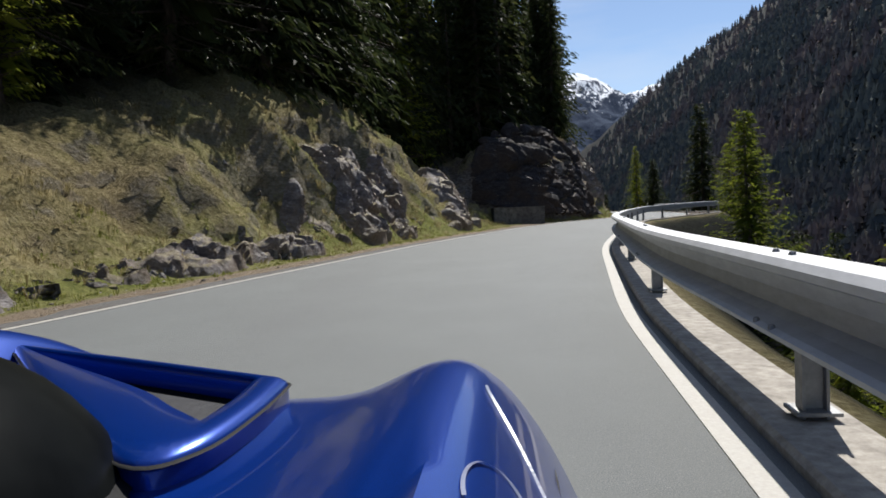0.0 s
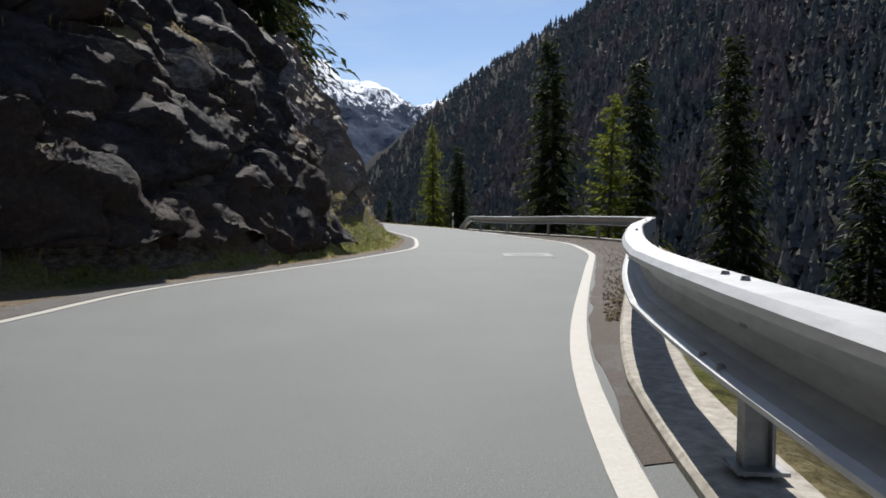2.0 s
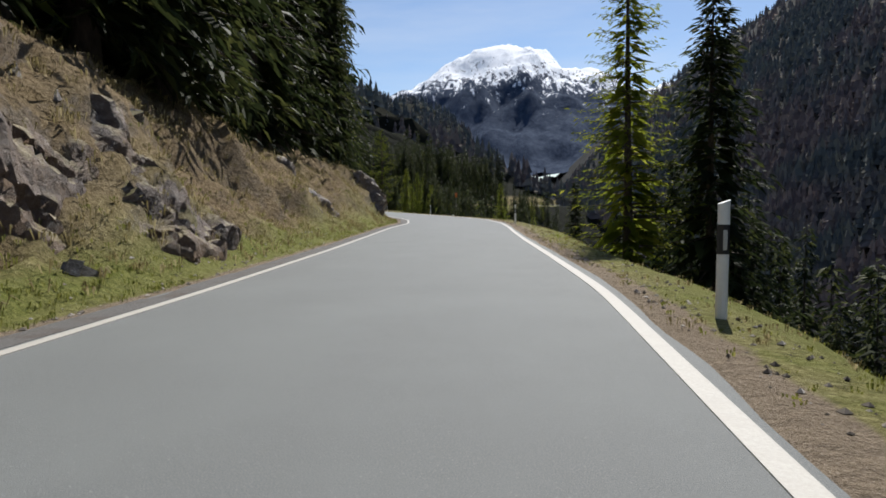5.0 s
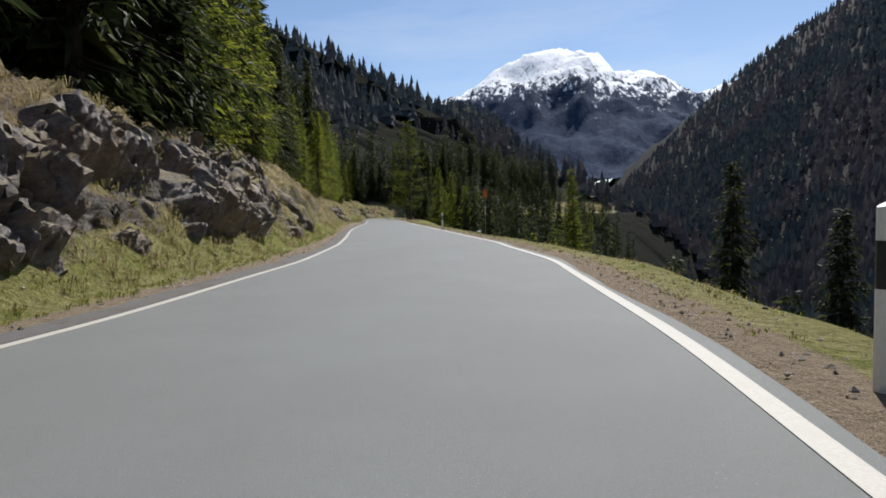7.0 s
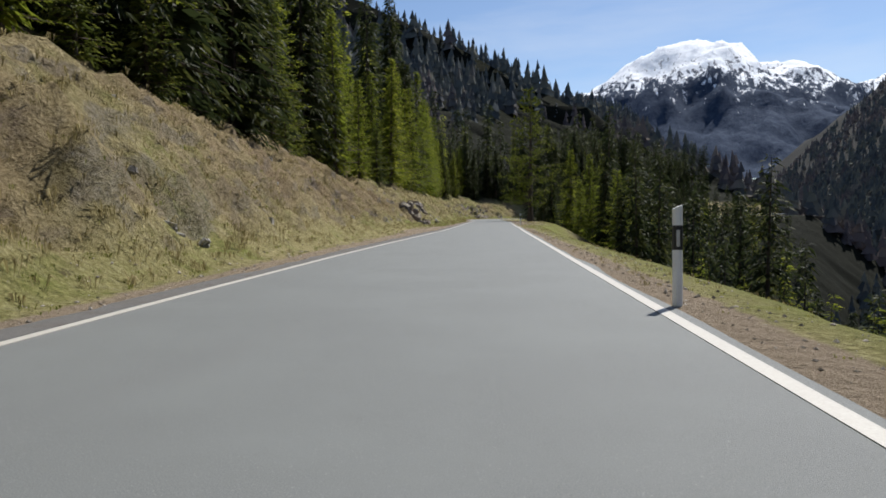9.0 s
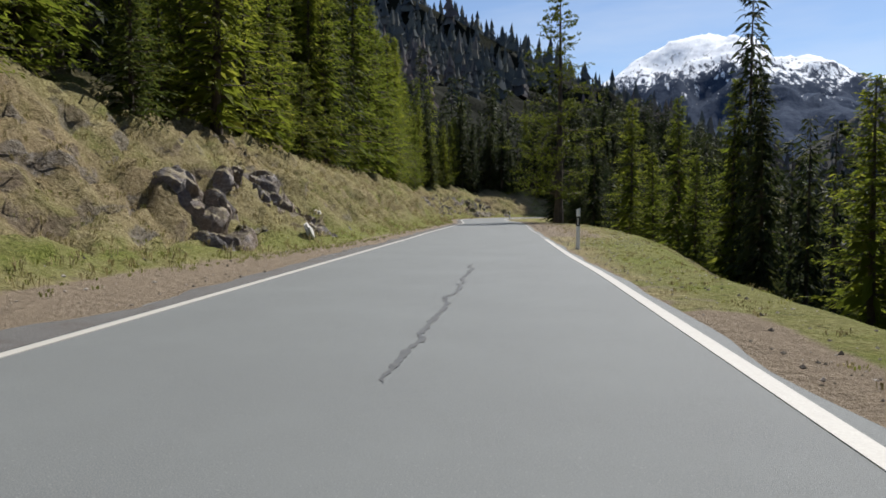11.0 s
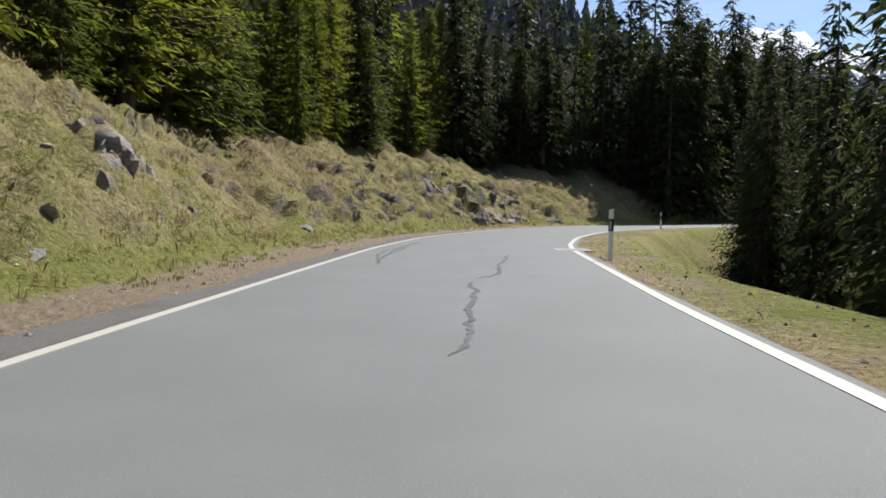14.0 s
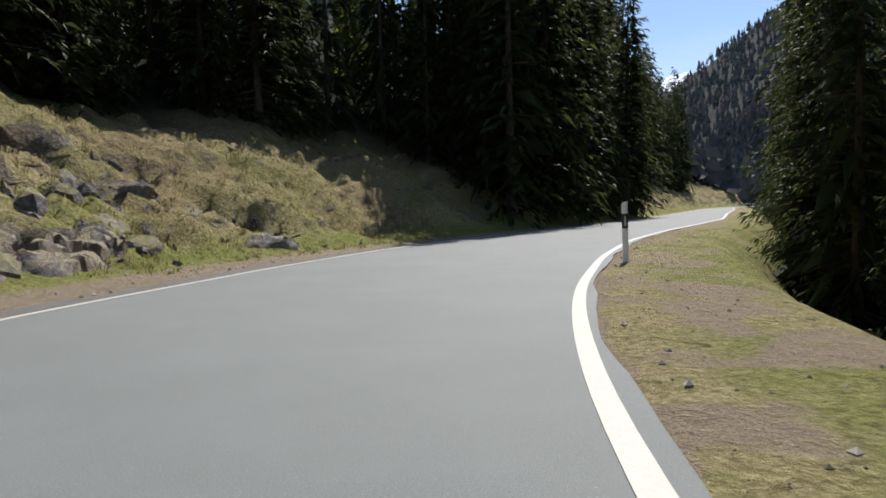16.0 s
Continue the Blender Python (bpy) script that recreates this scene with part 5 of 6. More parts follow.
for k, (x, y, z) in enumerate(((19.92, 74.3, -0.06), (20.03, 103.83, -0.05), (13.31, 141.03, 0.0), (2.40, 190.4, 0.0), (-11.58, 247.4, 0.0), (-11.94, 276.72, -0.01))):
    m = pose(x, y, z, 0.6 * math.sin(k * 2.1), 0.7 * math.cos(k * 1.7), 8 * math.sin(k))
    if k:
        copy_thing(first, m)
    else:
        first.matrix_basis = m

# ---- orange marker on a striped stake ----
M_ORANGE = make_plain("orange_sheet", (0.5, 0.12, 0.02), (0.72, 0.2, 0.03), 12, 0.6, bump=0.2)
M_RED = make_plain("red_lamp", (0.3, 0.02, 0.02), (0.45, 0.03, 0.03), 30, 0.3)
stake = new("marker_stake")
stake.location = (16.18, 136.3, float(height(np.array([16.18]), np.array([136.3]))[0]))
up = -stake.location.z
part("pole", box(0, 0, (2.2 + up) / 2 - 0.1, 0.03, 0.03, 2.2 + up + 0.2, 0.004), M_POST, stake)
for k in range(3):
    part("stripe_band", box(0, 0, 0.93 + 0.16 * k + up, 0.05, 0.05, 0.08), M_WHITE, stake, "white stripe")
part("board", box(0, -0.03, 1.98 + up, 0.23, 0.025, 0.4, 0.01), M_ORANGE, stake, "orange board")
for sx in (-0.06, 0.06):
    part("lamp", box(sx, -0.02, 2.22 + up, 0.09, 0.06, 0.1, 0.02), M_RED, stake, "dark red lamp")
tagged(stake, "orange marker board on a thin striped stake", "marker")


# ---- cracks and covers in the road ----
def crack(points, width, label):
    """A wandering tar-filled crack laid on the asphalt."""
    rng = np.random.default_rng(int(abs(points[0][1]) * 10))
    p = np.array(points, float)
    d = np.r_[0, np.cumsum(np.linalg.norm(np.diff(p, axis=0), axis=1))]
    q = np.arange(0, d[-1], 0.05)
    x, y = np.interp(q, d, p[:, 0]), np.interp(q, d, p[:, 1])
    x, y = x + fbm(q * 1.9, q * 0, 4, 7) * 0.1, y + fbm(q * 1.9, q * 0 + 9, 4, 8) * 0.1
    tx, ty = np.gradient(x), np.gradient(y)
    ln = np.hypot(tx, ty) + 1e-9
    w = width * rng.uniform(0.25, 1.0, len(q)) * np.minimum(1, np.minimum(np.arange(len(q)), np.arange(len(q))[::-1]) / 8 + 0.15)
    v, f = [], []
    for i in range(len(q)):
        for sgn in (-1, 1):
            v.append((x[i] - sgn * ty[i] / ln[i] * w[i] / 2, y[i] + sgn * tx[i] / ln[i] * w[i] / 2, 0.005))
        if i:
            f.append((2 * i - 2, 2 * i - 1, 2 * i + 1, 2 * i))
    tagged(new("road_crack", mesh("road_crack", v, f, M_TAR)), label, "road crack", kind="structure")


SEAL = "dark tar-sealed crack in the asphalt"
crack(((1.16, 184.93), (1.77, 182.03), (2.30, 179.47), (2.86, 176.52)), 0.075, SEAL)
crack(((-5.06, 214.38), (-4.94, 213.7)), 0.08, SEAL)
crack(((-4.58, 213.15), (-4.20, 211.64), (-3.89, 210.41), (-3.48, 208.5), (-3.23, 207.68), (-2.88, 206.17)), 0.075, SEAL)
crack(((-13.75, 247.66), (-13.27, 245.11), (-12.72, 242.95), (-12.92, 242.45)), 0.08, SEAL)
crack(((-12.75, 242.06), (-12.21, 240.29), (-11.69, 238.51), (-11.42, 237.49)), 0.08, SEAL)
crack(((-17.77, 252.41), (-17.06, 249.11), (-16.45, 246.64), (-15.89, 245.49)), 0.06, SEAL)
crack(((-17.03, 249.77), (-16.02, 246), (-15.15, 243.84)), 0.06, SEAL)
crack(((-16.51, 247.8), (-15.23, 248.12), (-13.93, 248.59), (-13.41, 249.31)), 0.035, "thin crack across the asphalt")
crack(((-3.22, 194.38), (-2.42, 194.48), (-1.43, 194.52), (-0.26, 194.41), (0.75, 194.18)), 0.04, "thin crack across the asphalt")
crack(((15.50, 67.94), (17.18, 68.38)), 0.03, "thin crack across the asphalt")


def cover(x, y, turn, w, h, label):
    c = new("manhole_cover")
    c.location, c.rotation_euler = (x, y, 0.0), (0, 0, radians(turn))
    part("frame", box(0, 0, -0.035, w, h, 0.085, 0.004), M_FRAME, c, "pale concrete frame")
    bm = bmesh.new()
    bmesh.ops.create_cone(bm, cap_ends=True, segments=40, radius1=min(w, h) * 0.36, radius2=min(w, h) * 0.355, depth=0.085, matrix=Matrix.Translation((0, 0, -0.033)))
    lid = part("lid", bm, M_LID, c, "round grey worn lid")
    for k in (-1, 1):
        part("lifting_slot", box(k * w * 0.17, 0, 0.0095, 0.07, 0.035, 0.006), M_TAR, lid, "dark lifting slot")
    tagged(c, label, "manhole cover")


M_FRAME = make_plain("cover_frame", (0.24, 0.24, 0.225), (0.42, 0.415, 0.39), 20, 0.9, bump=0.4)
M_LID = make_plain("worn_lid", (0.17, 0.175, 0.17), (0.27, 0.275, 0.265), 50, 0.8, bump=0.4)
cover(13.42, 46.9, -18, 1.1, 1.25, "round manhole cover in a pale square concrete frame")
cover(-12.88, 250.6, 20, 0.9, 0.95, "round manhole cover in a pale square concrete frame")

# ---- second rail beyond the last bend ----
def far_rail():
    def line(y):
        return xr(y) + 0.7
    o = new("guardrail")
    o.location = (float(line(404.0)), 404.0, 0)
    sec = [(-0.13, 0.735), (-0.1, 0.77), (0.01, 0.775), (0.06, 0.75), (0.065, 0.52), (0.02, 0.48), (-0.08, 0.485), (-0.145, 0.56), (-0.12, 0.62), (-0.145, 0.69)]
    ob = new("beam", sweep(np.arange(404.0, 452, 1.0), line, sec, "beam", M_STEEL))
    ob.parent, ob.matrix_parent_inverse = o, Matrix.Translation(-o.location)
    for y in np.arange(405, 452, 4.0):
        part("post", box(float(line(y)) + 0.02 - o.location.x, y - o.location.y, 0.25, 0.09, 0.07, 0.8), M_POST, o)
    tagged(o, "galvanised guardrail round the outside of the bend", "guardrail")


far_rail()


# ---- the big larch beside the lay-by ----
def big_larch(x, y):
    rng = np.random.default_rng(404)
    h, pts, dirs, limbs = 20.0, [], [], []
    for i in range(150):
        z = rng.uniform(2.2, h * 0.97)
        q = z / h
        a, ln = rng.uniform(0, 6.283), (1 - q) ** 0.6 * 5.2 * rng.uniform(0.5, 1.1) + 0.3
        d = np.array([math.cos(a), math.sin(a), rng.uniform(-0.25, 0.2)])
        s = np.array([0, 0, z])
        mid = s + d * ln * 0.55
        end = mid + (d + np.array([0, 0, 0.3])) * ln * 0.5
        limbs += [(tuple(s), tuple(mid), 0.05 * (1 - q) + 0.018), (tuple(mid - d * 0.1), tuple(end), 0.03 * (1 - q) + 0.012)]
        for _ in range(int(4 + ln * 3)):
            w = rng.uniform(0.25, 1.0)
            p = s + (mid - s) * min(1, w / 0.55) + (end - mid) * max(0, (w - 0.55) / 0.45)
            t = p + (rng.normal(0, 1, 3) * np.array([0.5, 0.5, 0.35]) + d * 0.3) * ln * 0.25
            limbs.append((tuple(p), tuple(t), 0.012))
            for _ in range(38):
                u = rng.uniform(0.1, 1)
                pts.append(p + (t - p) * u)
                dirs.append(rng.normal(0, 1, 3) + np.array([0, 0, -0.2]))
    e = new("larch_tree")
    e.location = (x, y, float(height(np.array([x]), np.array([y]))[0]))
    for n, me in (("trunk", trunk_mesh(rng, h, 0.38, limbs, 0.2)), ("crown", spray_mesh(rng, np.array(pts), np.array(dirs), 0.11, 0.026, "crown", M_LARCH, 0.1))):
        ob = new(n, me)
        ob.parent = e
    tagged(e, "tall old larch with a thick trunk and thin fresh needles", "tree", "trees on the slopes")


big_larch(-4.03, 232.4)


# ---- grass ----
def grass(name, n, seed, side, lo, hi, tall, mat, label, spread):
    """Tufts of blades: countless, so one mesh."""
    rng = np.random.default_rng(seed)
    y = rng.uniform(-6, 290, n)
    if side < 0:
        e = VERGE(y) * lo + (VERGE(y) + BANKRUN(y) * hi - VERGE(y) * lo) * rng.random(n) ** spread
        x = xl(y) - e / lean(y)
    else:
        e = np.where(y < 70, RAILOFF(y) + 0.3, SHOULDER(y) * lo) + hi * rng.random(n) ** spread
        x = xr(y) + e / lean(y)
    patch = fbm(x * 0.5, y * 0.5, 3, seed)
    keep = (patch > -0.22) & ((side < 0) | (y > 66) & (y < 236))
    if mat is M_GREENGRASS:
        keep &= (y < 136) | (y > 182) | (rng.random(n) < 0.3)
    x, y = x[keep], y[keep]
    z = height(x, y)
    b = 8
    cx, cy, cz, big = (np.repeat(q, b) for q in (x, y, z, rng.uniform(0.6, 1.25, len(x))))
    m = len(cx)
    a = rng.uniform(0, 2 * np.pi, m)
    hgt = tall * big * rng.uniform(0.5, 1.15, m)
    reach = hgt * rng.uniform(0.5, 1.5, m)
    off = rng.uniform(0.0, 0.07, m) + tall * 0.1
    bx, by = cx + off * np.cos(a), cy + off * np.sin(a)
    w = (0.004 + 0.008 * rng.random(m)) * (0.7 + tall * 3)
    px, py = -np.sin(a) * w, np.cos(a) * w
    ux, uy = np.cos(a) * reach, np.sin(a) * reach
    tip = cz + hgt * rng.uniform(0.35, 0.9, m)
    v = np.stack([np.stack([bx, by, cz - 0.05], 1), np.stack([bx + px + ux * 0.45, by + py + uy * 0.45, cz + hgt], 1),
                  np.stack([bx - px + ux * 0.45, by - py + uy * 0.45, cz + hgt], 1), np.stack([bx + ux, by + uy, tip], 1)], 1)
    i = np.arange(m)[:, None] * 4
    f = np.concatenate([i + np.array([[0, 1, 2]]), i + np.array([[2, 1, 3]])])
    me = mesh(name, v.reshape(-1, 3), f, mat)
    tagged(new(name, me), label, "grass", kind="stuff")


grass("dry_grass", 15000, 901, -1, 0.75, 1.25, 0.15, M_GRASS, "dry yellow grass tussocks on the bank", 0.9)
grass("green_grass", 13000, 902, -1, 0.5, 0.5, 0.05, M_GREENGRASS, "short green grass along the road verge", 1.1)
grass("shoulder_grass", 4200, 903, 1, 0.45, 3.4, 0.024, M_GREENGRASS, "short green grass on the road shoulder", 1.2)
grass("shoulder_dry_grass", 6000, 904, 1, 0.3, 5.0, 0.045, M_GRASS, "dry grass on the slope below the road", 1.0)


# ---- loose stones on both verges ----
def gravel(name, n, seed, side, y0, y1, wide, lo, hi, label, mat=None):
    """Countless small angular stones: one mesh."""
    rng = np.random.default_rng(seed)
    y = rng.uniform(y0, y1, n)
    e = (0.32 if side > 0 else 0.42) + wide(y) * rng.random(n) ** 1.3
    if y1 < 63:
        e = RAILOFF(y) - 0.22 - wide(y) * rng.random(n) ** 1.6
    x = xr(y) + e / lean(y) if side > 0 else xl(y) - e / lean(y)
    z = np.maximum(height(x, y), 0.006) if y1 < 63 else height(x, y)
    s = lo + (hi - lo) * rng.random(n) ** 3
    d = np.array([(1, 0, 0), (0, 1, 0), (-1, 0, 0), (0, -1, 0), (0, 0, 0.7), (0, 0, -0.7)])
    a = rng.uniform(0, 6.28, n)
    c, q = np.cos(a), np.sin(a)
    k = d[None] * s[:, None, None] * rng.uniform(0.6, 1.3, (n, 6, 1))
    v = np.stack([x[:, None] + c[:, None] * k[..., 0] - q[:, None] * k[..., 1], y[:, None] + q[:, None] * k[..., 0] + c[:, None] * k[..., 1], z[:, None] + 0.2 * s[:, None] + k[..., 2]], 2).reshape(-1, 3)
    tri = np.array([(0, 1, 4), (1, 2, 4), (2, 3, 4), (3, 0, 4), (1, 0, 5), (2, 1, 5), (3, 2, 5), (0, 3, 5)])
    me = mesh(name, v, (np.arange(n)[:, None, None] * 6 + tri[None]).reshape(-1, 3), mat or M_STONES)
    tagged(new(name, me), label, "gravel", kind="stuff")


def make_stones():
    k = Mat("loose_stones", 0.9, spec=0.3)
    return k.color(k.ramp(k.island(), [(0.0, (0.09, 0.075, 0.06)), (0.5, (0.22, 0.19, 0.16)), (1.0, (0.46, 0.42, 0.37))])).bump(k.noise(60, 4), 0.5, 0.004).m


M_STONES = make_stones()
gravel("shoulder_gravel", 5200, 61, 1, 70, 290, lambda y: SHOULDER(y) * 0.9, 0.008, 0.035, "loose small stones on the road shoulder")
gravel("lay_by_gravel", 3600, 62, 1, 192, 238, lambda y: SHOULDER(y) * 1.0, 0.008, 0.03, "loose gravel on the lay-by")
gravel("verge_gravel", 5200, 63, -1, -4, 290, lambda y: VERGE(y) * 0.9, 0.008, 0.04, "loose small stones at the foot of the bank")
k = Mat("brown_litter", 0.95, spec=0.1)
k.color(k.ramp(k.island(), [(0.0, (0.05, 0.035, 0.02)), (0.6, (0.16, 0.11, 0.06)), (1.0, (0.3, 0.24, 0.13))]))
gravel("kerb_litter", 5200, 64, 1, 38, 62, lambda y: np.maximum(RAILOFF(y) - 0.45, 0.02), 0.006, 0.02, "brown leaves and grit lying along the kerb", k.m)


# ---- blue sports car standing in the lane ----
def make_carpaint():
    k = Mat("blue_car_paint", 0.28, 0.5)
    flake = k.noise(900, 2)
    k.color(k.ramp(flake, [(0.3, (0.0002, 0.022, 0.2)), (0.7, (0.0003, 0.05, 0.36))]))
    k.b.inputs["Coat Weight"].default_value = 0.5
    k.b.inputs["Coat Roughness"].default_value = 0.03
    return k.m


M_CAR = make_carpaint()
M_TRIM = make_plain("black_trim", (0.006, 0.006, 0.007), (0.012, 0.012, 0.012), 60, 0.7, spec=0.2)
M_BEAD = make_plain("pale_bead", (0.2, 0.22, 0.32), (0.32, 0.34, 0.45), 40, 0.3)
M_TYRE = make_plain("tyre_rubber", (0.018, 0.018, 0.018), (0.035, 0.035, 0.035), 40, 0.85)
k = Mat("dark_glass", 0.45, spec=0.025)
k.color(k.ramp(k.noise(9, 4), [(0.35, (0.003, 0.0035, 0.0035)), (0.7, (0.008, 0.009, 0.0085))]))
M_SCREEN = k.m
MID = -0.66                             # the car's middle, to the right of its datum


def car_top(u, r):
    """The height of the bodywork over (ahead, right)."""
    u, r = np.asarray(u, float), np.asarray(r, float)
    a = np.abs(r - MID)
    nose = np.clip((u - 1.05 - 0.26 * smooth(MID - r, 0.3, 0.5)) / 0.72, 0, 1) ** 2.0
    hood = 0.635 - 0.02 * np.clip(u - 0.5, 0, 1) + 0.03 * smooth(-u, -0.6, -0.1)
    q = a - 0.56
    hump = np.where(q < 0, np.exp(-(q / 0.13) ** 2), 1 - np.clip(q / 0.2, 0, 1.4) ** 2 * 3.4) * 0.07
    hump = np.where(q < 0, hump * (0.55 + 0.45 * smooth(u, 0.2, 0.9)), hump + 0 * u)
    z = hood + hump * np.where(r < MID, 1.75, 1.0)
    rear = smooth(-u, 0.9, 1.5) * 0.12 * np.exp(-((a - 0.5) / 0.25) ** 2)
    cabin = smooth(0.52 - a, 0, 0.22) * smooth(u, -1.5, -0.75) * (1 - smooth(u, -0.15, 0.5))
    z = z + rear + 0.4 * cabin
    z = z - nose * (z - 0.3) - np.clip((-u - 2.0) / 0.35, 0, 1) ** 2 * 0.25
    return z


def build_car():
    car = new("sports_car")
    us, rs = np.linspace(-2.3, 1.9, 114), np.linspace(MID - 0.78, MID + 0.78, 70)
    uu, rr = np.meshgrid(us, rs, indexing="ij")
    pinch = 1 - 0.25 * np.clip((uu - 1.2) / 0.6, 0, 1) ** 2
    zz = car_top(uu, rr)
    rp = MID + (rr - MID) * pinch
    n = len(rs)
    v = np.stack([rp.ravel(), uu.ravel(), zz.ravel()], 1).tolist()
    f = []
    for i in range(len(us) - 1):
        for j in range(n - 1):
            k0 = i * n + j
            f.append((k0, k0 + 1, k0 + n + 1, k0 + n))
    rim = [i * n for i in range(len(us))] + [(len(us) - 1) * n + j for j in range(1, n)] + [i * n + n - 1 for i in range(len(us) - 2, -1, -1)] + [j for j in range(n - 2, 0, -1)]
    b0 = len(v)
    for i in rim:
        x, y, z = v[i]
        v.append((MID + (x - MID) * 0.985, y * 0.995, 0.16))
    m = len(rim)
    f += [(rim[i], rim[(i + 1) % m], b0 + (i + 1) % m, b0 + i) for i in range(m) if min(abs(v[rim[i]][1] - 0.98), abs(v[rim[i]][1] + 1.33)) > 0.31]
    skin = mesh("body", v, f, M_CAR, True)
    skin.set_sharp_from_angle(angle=radians(38))
    ob = new("body", skin)
    ob.parent = car
    tagged(ob, "glossy metallic blue bodywork")
    for side in (0, 1):
        sx = -1 if side else 1
        bm = bmesh.new()
        bmesh.ops.create_uvsphere(bm, u_segments=16, v_segments=10, radius=0.1, matrix=Matrix.Translation((MID + sx * 0.5, 1.42, 0.47)) @ Matrix.Diagonal((0.9, 1.5, 0.6, 1)))
        part("headlight", bm, M_SCREEN, car, "dark glazed headlight")
        for y, rad in ((0.98, 0.285), (-1.33, 0.3)):
            bm = bmesh.new()
            bmesh.ops.create_cone(bm, cap_ends=True, segments=28, radius1=rad, radius2=rad, depth=0.19, matrix=Matrix.Translation((MID + sx * 0.63, y, rad)) @ Matrix.Rotation(math.pi / 2, 4, "Y"))
            bmesh.ops.bevel(bm, geom=[e for e in bm.edges if e.calc_face_angle(0) > 1], offset=0.03, segments=3, affect="EDGES")
            wheel = part("wheel", bm, M_TYRE, car, "black tyre")
            bm = bmesh.new()
            bmesh.ops.create_cone(bm, cap_ends=True, segments=24, radius1=rad * 0.68, radius2=rad * 0.6, depth=0.2, matrix=Matrix.Translation((MID + sx * 0.635, y, rad)) @ Matrix.Rotation(math.pi / 2, 4, "Y"))
            part("rim", bm, M_STEEL, wheel, "grey alloy rim")
    # raised vent in the middle of the bonnet: a proud rim round a recess with a mesh grille
    outer = [(-1.17, 1.49, 0.672), (-0.77, 1.3, 0.668), (-0.375, 1.112, 0.662), (-0.368, 0.95, 0.662), (-0.385, 0.79, 0.662), (-0.46, 0.745, 0.664), (-0.66, 0.93, 0.672), (-0.93, 1.22, 0.674)]
    inner = [(-1.08, 1.425, 0.672), (-0.76, 1.275, 0.668), (-0.44, 1.125, 0.664), (-0.432, 1.02, 0.662), (-0.436, 0.905, 0.662), (-0.51, 0.97, 0.664), (-0.62, 1.075, 0.667), (-0.85, 1.25, 0.67)]

    def around(loop, sharp=()):
        """The loop drawn finer, rounded but at its sharp corners."""
        out, m = [], len(loop)
        for i in range(m):
            p0, p1, p2, p3 = (Vector(loop[(i + q) % m]) for q in (-1, 0, 1, 2))
            t1, t2 = (p2 - p0) * (0 if i in sharp else 0.5), (p3 - p1) * (0 if (i + 1) % m in sharp else 0.5)
            for q in range(6):
                w = q / 6
                out.append((2 * w**3 - 3 * w**2 + 1) * p1 + (w**3 - 2 * w**2 + w) * t1 + (3 * w**2 - 2 * w**3) * p2 + (w**3 - w**2) * t2)
        return out

    rim, lip = around(outer, (0, 2)), around(inner, (0, 2, 4))
    mid_c = sum(lip, Vector()) / len(lip)

    def loft(rings, material, name, parent, label=""):
        bm = bmesh.new()
        made = [[bm.verts.new(p) for p in ring] for ring in rings]
        for p, q in zip(made, made[1:]):
            for i in range(len(p)):
                bm.faces.new((p[i], p[(i + 1) % len(p)], q[(i + 1) % len(p)], q[i])).smooth = True
        bmesh.ops.recalc_face_normals(bm, faces=bm.faces)
        return part(name, bm, material, parent, label)

    down = Vector((0, 0, 1))
    vent = loft([[p - down * 0.06 for p in rim], [p - down * 0.006 for p in rim], [p.lerp(q, 0.06) + down * 0.002 for p, q in zip(rim, lip)], [p.lerp(q, 0.3) + down * 0.008 for p, q in zip(rim, lip)],
                 [p.lerp(q, 0.75) + down * 0.007 for p, q in zip(rim, lip)], lip, [p.lerp(mid_c, 0.03) - down * 0.012 for p in lip], [p.lerp(mid_c, 0.06) - down * 0.045 for p in lip]], M_CAR, "vent_frame", car)
    loft([[p.lerp(mid_c, -0.025) - down * 0.004 for p in rim], [p.lerp(mid_c, -0.012) - down * 0.001 for p in rim], [p.lerp(mid_c, 0.004) - down * 0.01 for p in rim]], M_TRIM, "seal", vent, "black shut line")
    bm = bmesh.new()
    bm.faces.new([bm.verts.new(p.lerp(mid_c, 0.04) - down * 0.038) for p in lip])
    bmesh.ops.recalc_face_normals(bm, faces=bm.faces)
    grille = part("vent_grille", bm, make_plain("grille_black", (0.004, 0.004, 0.004), (0.01, 0.01, 0.01), 60, 0.9, spec=0.05), car, "black mesh vent grille")
    bm = bmesh.new()
    a0, b0_, c0, d0 = Vector((-0.76, 1.23, 0.633)), Vector((-0.47, 1.09, 0.63)), Vector((-0.465, 0.96, 0.63)), Vector((-0.6, 1.075, 0.633))
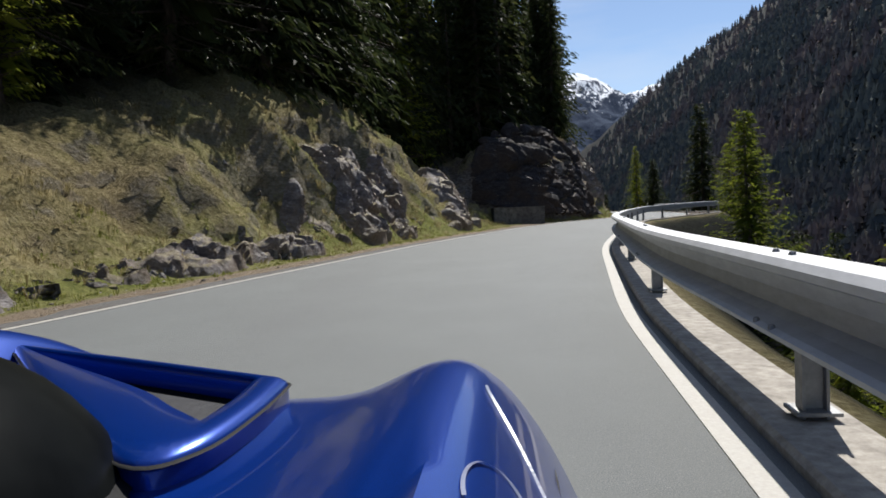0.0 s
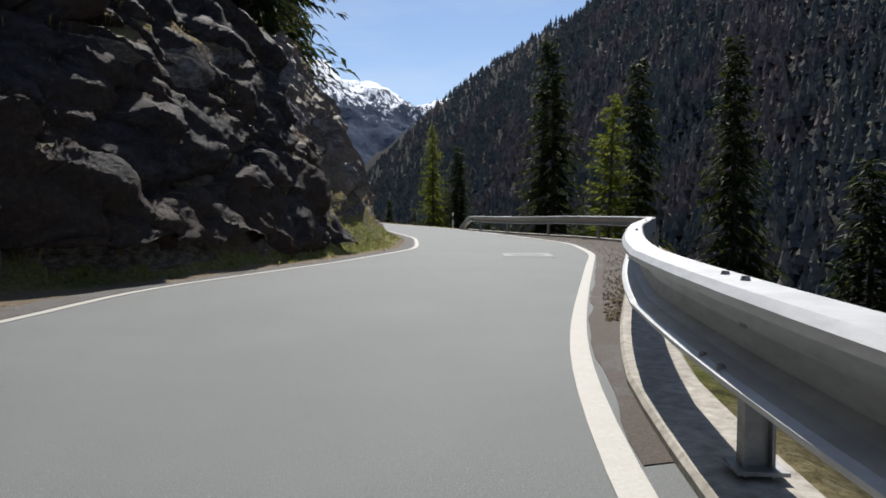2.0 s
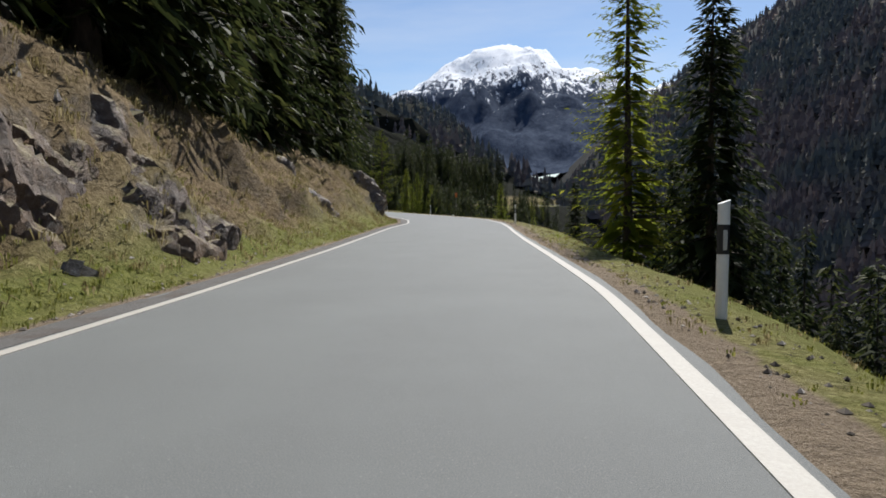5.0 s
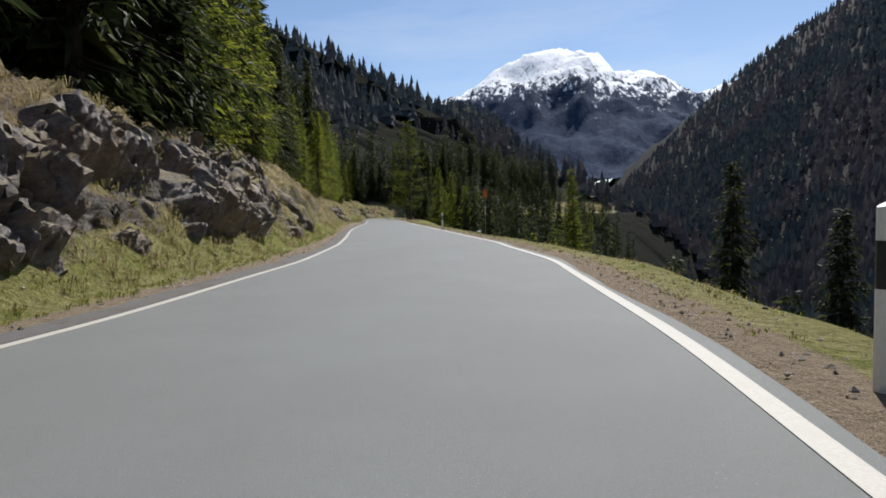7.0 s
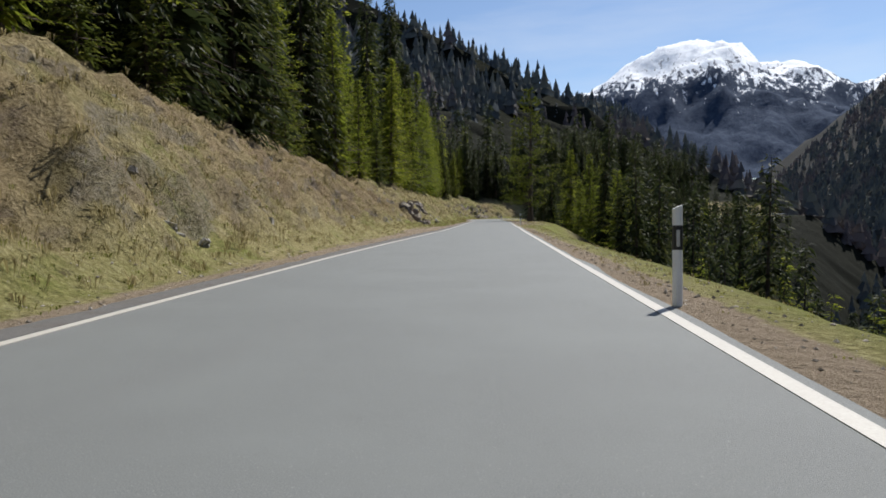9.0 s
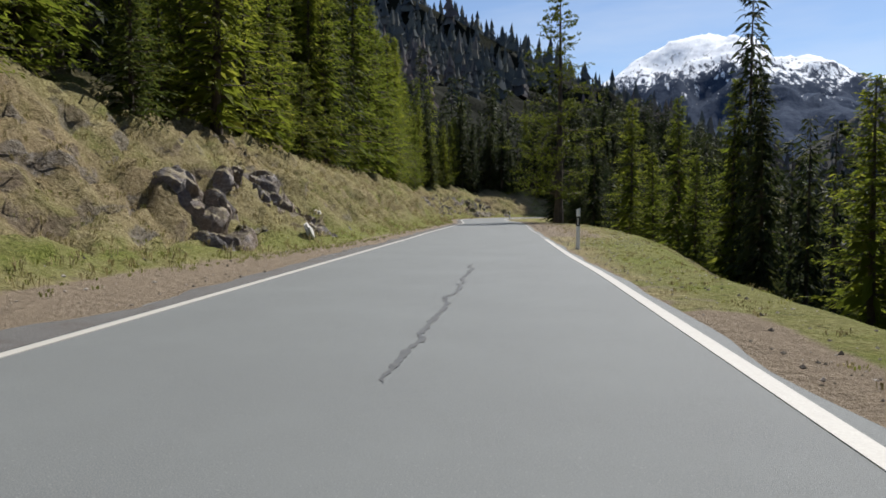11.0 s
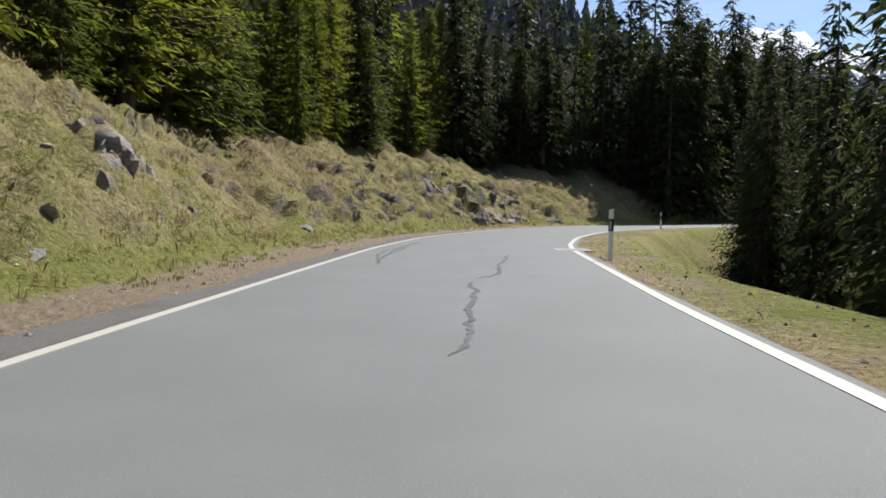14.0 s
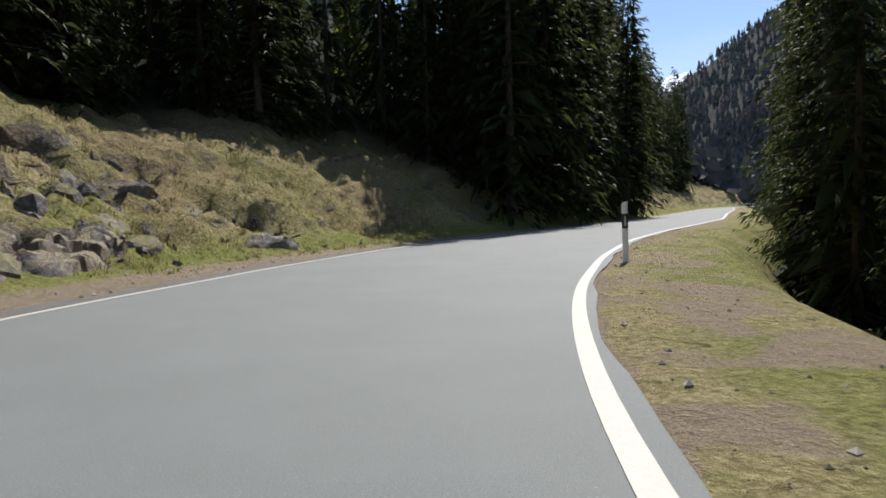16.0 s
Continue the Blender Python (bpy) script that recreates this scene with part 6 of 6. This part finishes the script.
    for i in range(34):
        q = i / 33
        for st, en in ((a0.lerp(b0_, q), d0.lerp(c0, q)), (a0.lerp(d0, q), b0_.lerp(c0, q))):
            w = (en - st).normalized().cross(down) * 0.0014
            bm.faces.new([bm.verts.new(p) for p in (st - w, st + w, en + w, en - w)])
    part("mesh_wire", bm, make_plain("grille_wire", (0.03, 0.03, 0.032), (0.06, 0.06, 0.062), 40, 0.5), grille)
    # domed windscreen with its seal
    bm = bmesh.new()
    bmesh.ops.create_uvsphere(bm, u_segments=40, v_segments=24, radius=1.0, matrix=Matrix.Translation((MID - 0.07, 0.58, 0.52)) @ Matrix.Diagonal((0.325, 0.4, 0.33, 1)))
    for face in bm.faces:
        face.smooth = True
    part("windscreen", bm, M_SCREEN, car, "dark domed windscreen")
    edge = [(MID - 0.07 + 0.3 * math.cos(t), 0.58 + 0.37 * math.sin(t)) for t in np.linspace(0, 2 * math.pi, 60)]
    bm = bmesh.new()
    ring = []
    for x, y in edge:
        z = 0.635
        ring.append([bm.verts.new((x + a, y + b, z + c)) for a, b, c in ((-0.016, 0, 0.0), (0, -0.016, 0.014), (0.016, 0, 0.0))])
    for p, q in zip(ring, ring[1:]):
        for a in range(2):
            bm.faces.new((p[a], p[a + 1], q[a + 1], q[a]))
    part("windscreen_seal", bm, M_TRIM, car, "black rubber seal")
    # shut line of the front wing and the rim of the lamp in it
    def bead(points, name, label):
        bm = bmesh.new()
        pts = [Vector((x, y, float(car_top(y, x)) + 0.003)) for x, y in points]
        for p, q in zip(pts, pts[1:]):
            w = (q - p).normalized().cross(down) * 0.0022
            bm.faces.new([bm.verts.new(v) for v in (p - w, p + w, q + w, q - w)])
        part(name, bm, M_BEAD, car, label)
    bead([(-0.035 + 0.11 * smooth(t, 0, 1) ** 0.7, 1.02 - 0.42 * t) for t in np.linspace(0, 1, 24)], "wing_seam", "pale edge of the wing panel")
    bead([(-0.012 + 0.035 * math.cos(t), 0.62 + 0.09 * math.sin(t)) for t in np.linspace(-0.4, 3.54, 26)], "lamp_rim", "pale rim of the front lamp")
    car.matrix_basis = pose(0.0, 0.0, 0.0, 0, 0, -3.2)
    tagged(car, "glossy blue sports car parked in the lane", "car")


build_car()
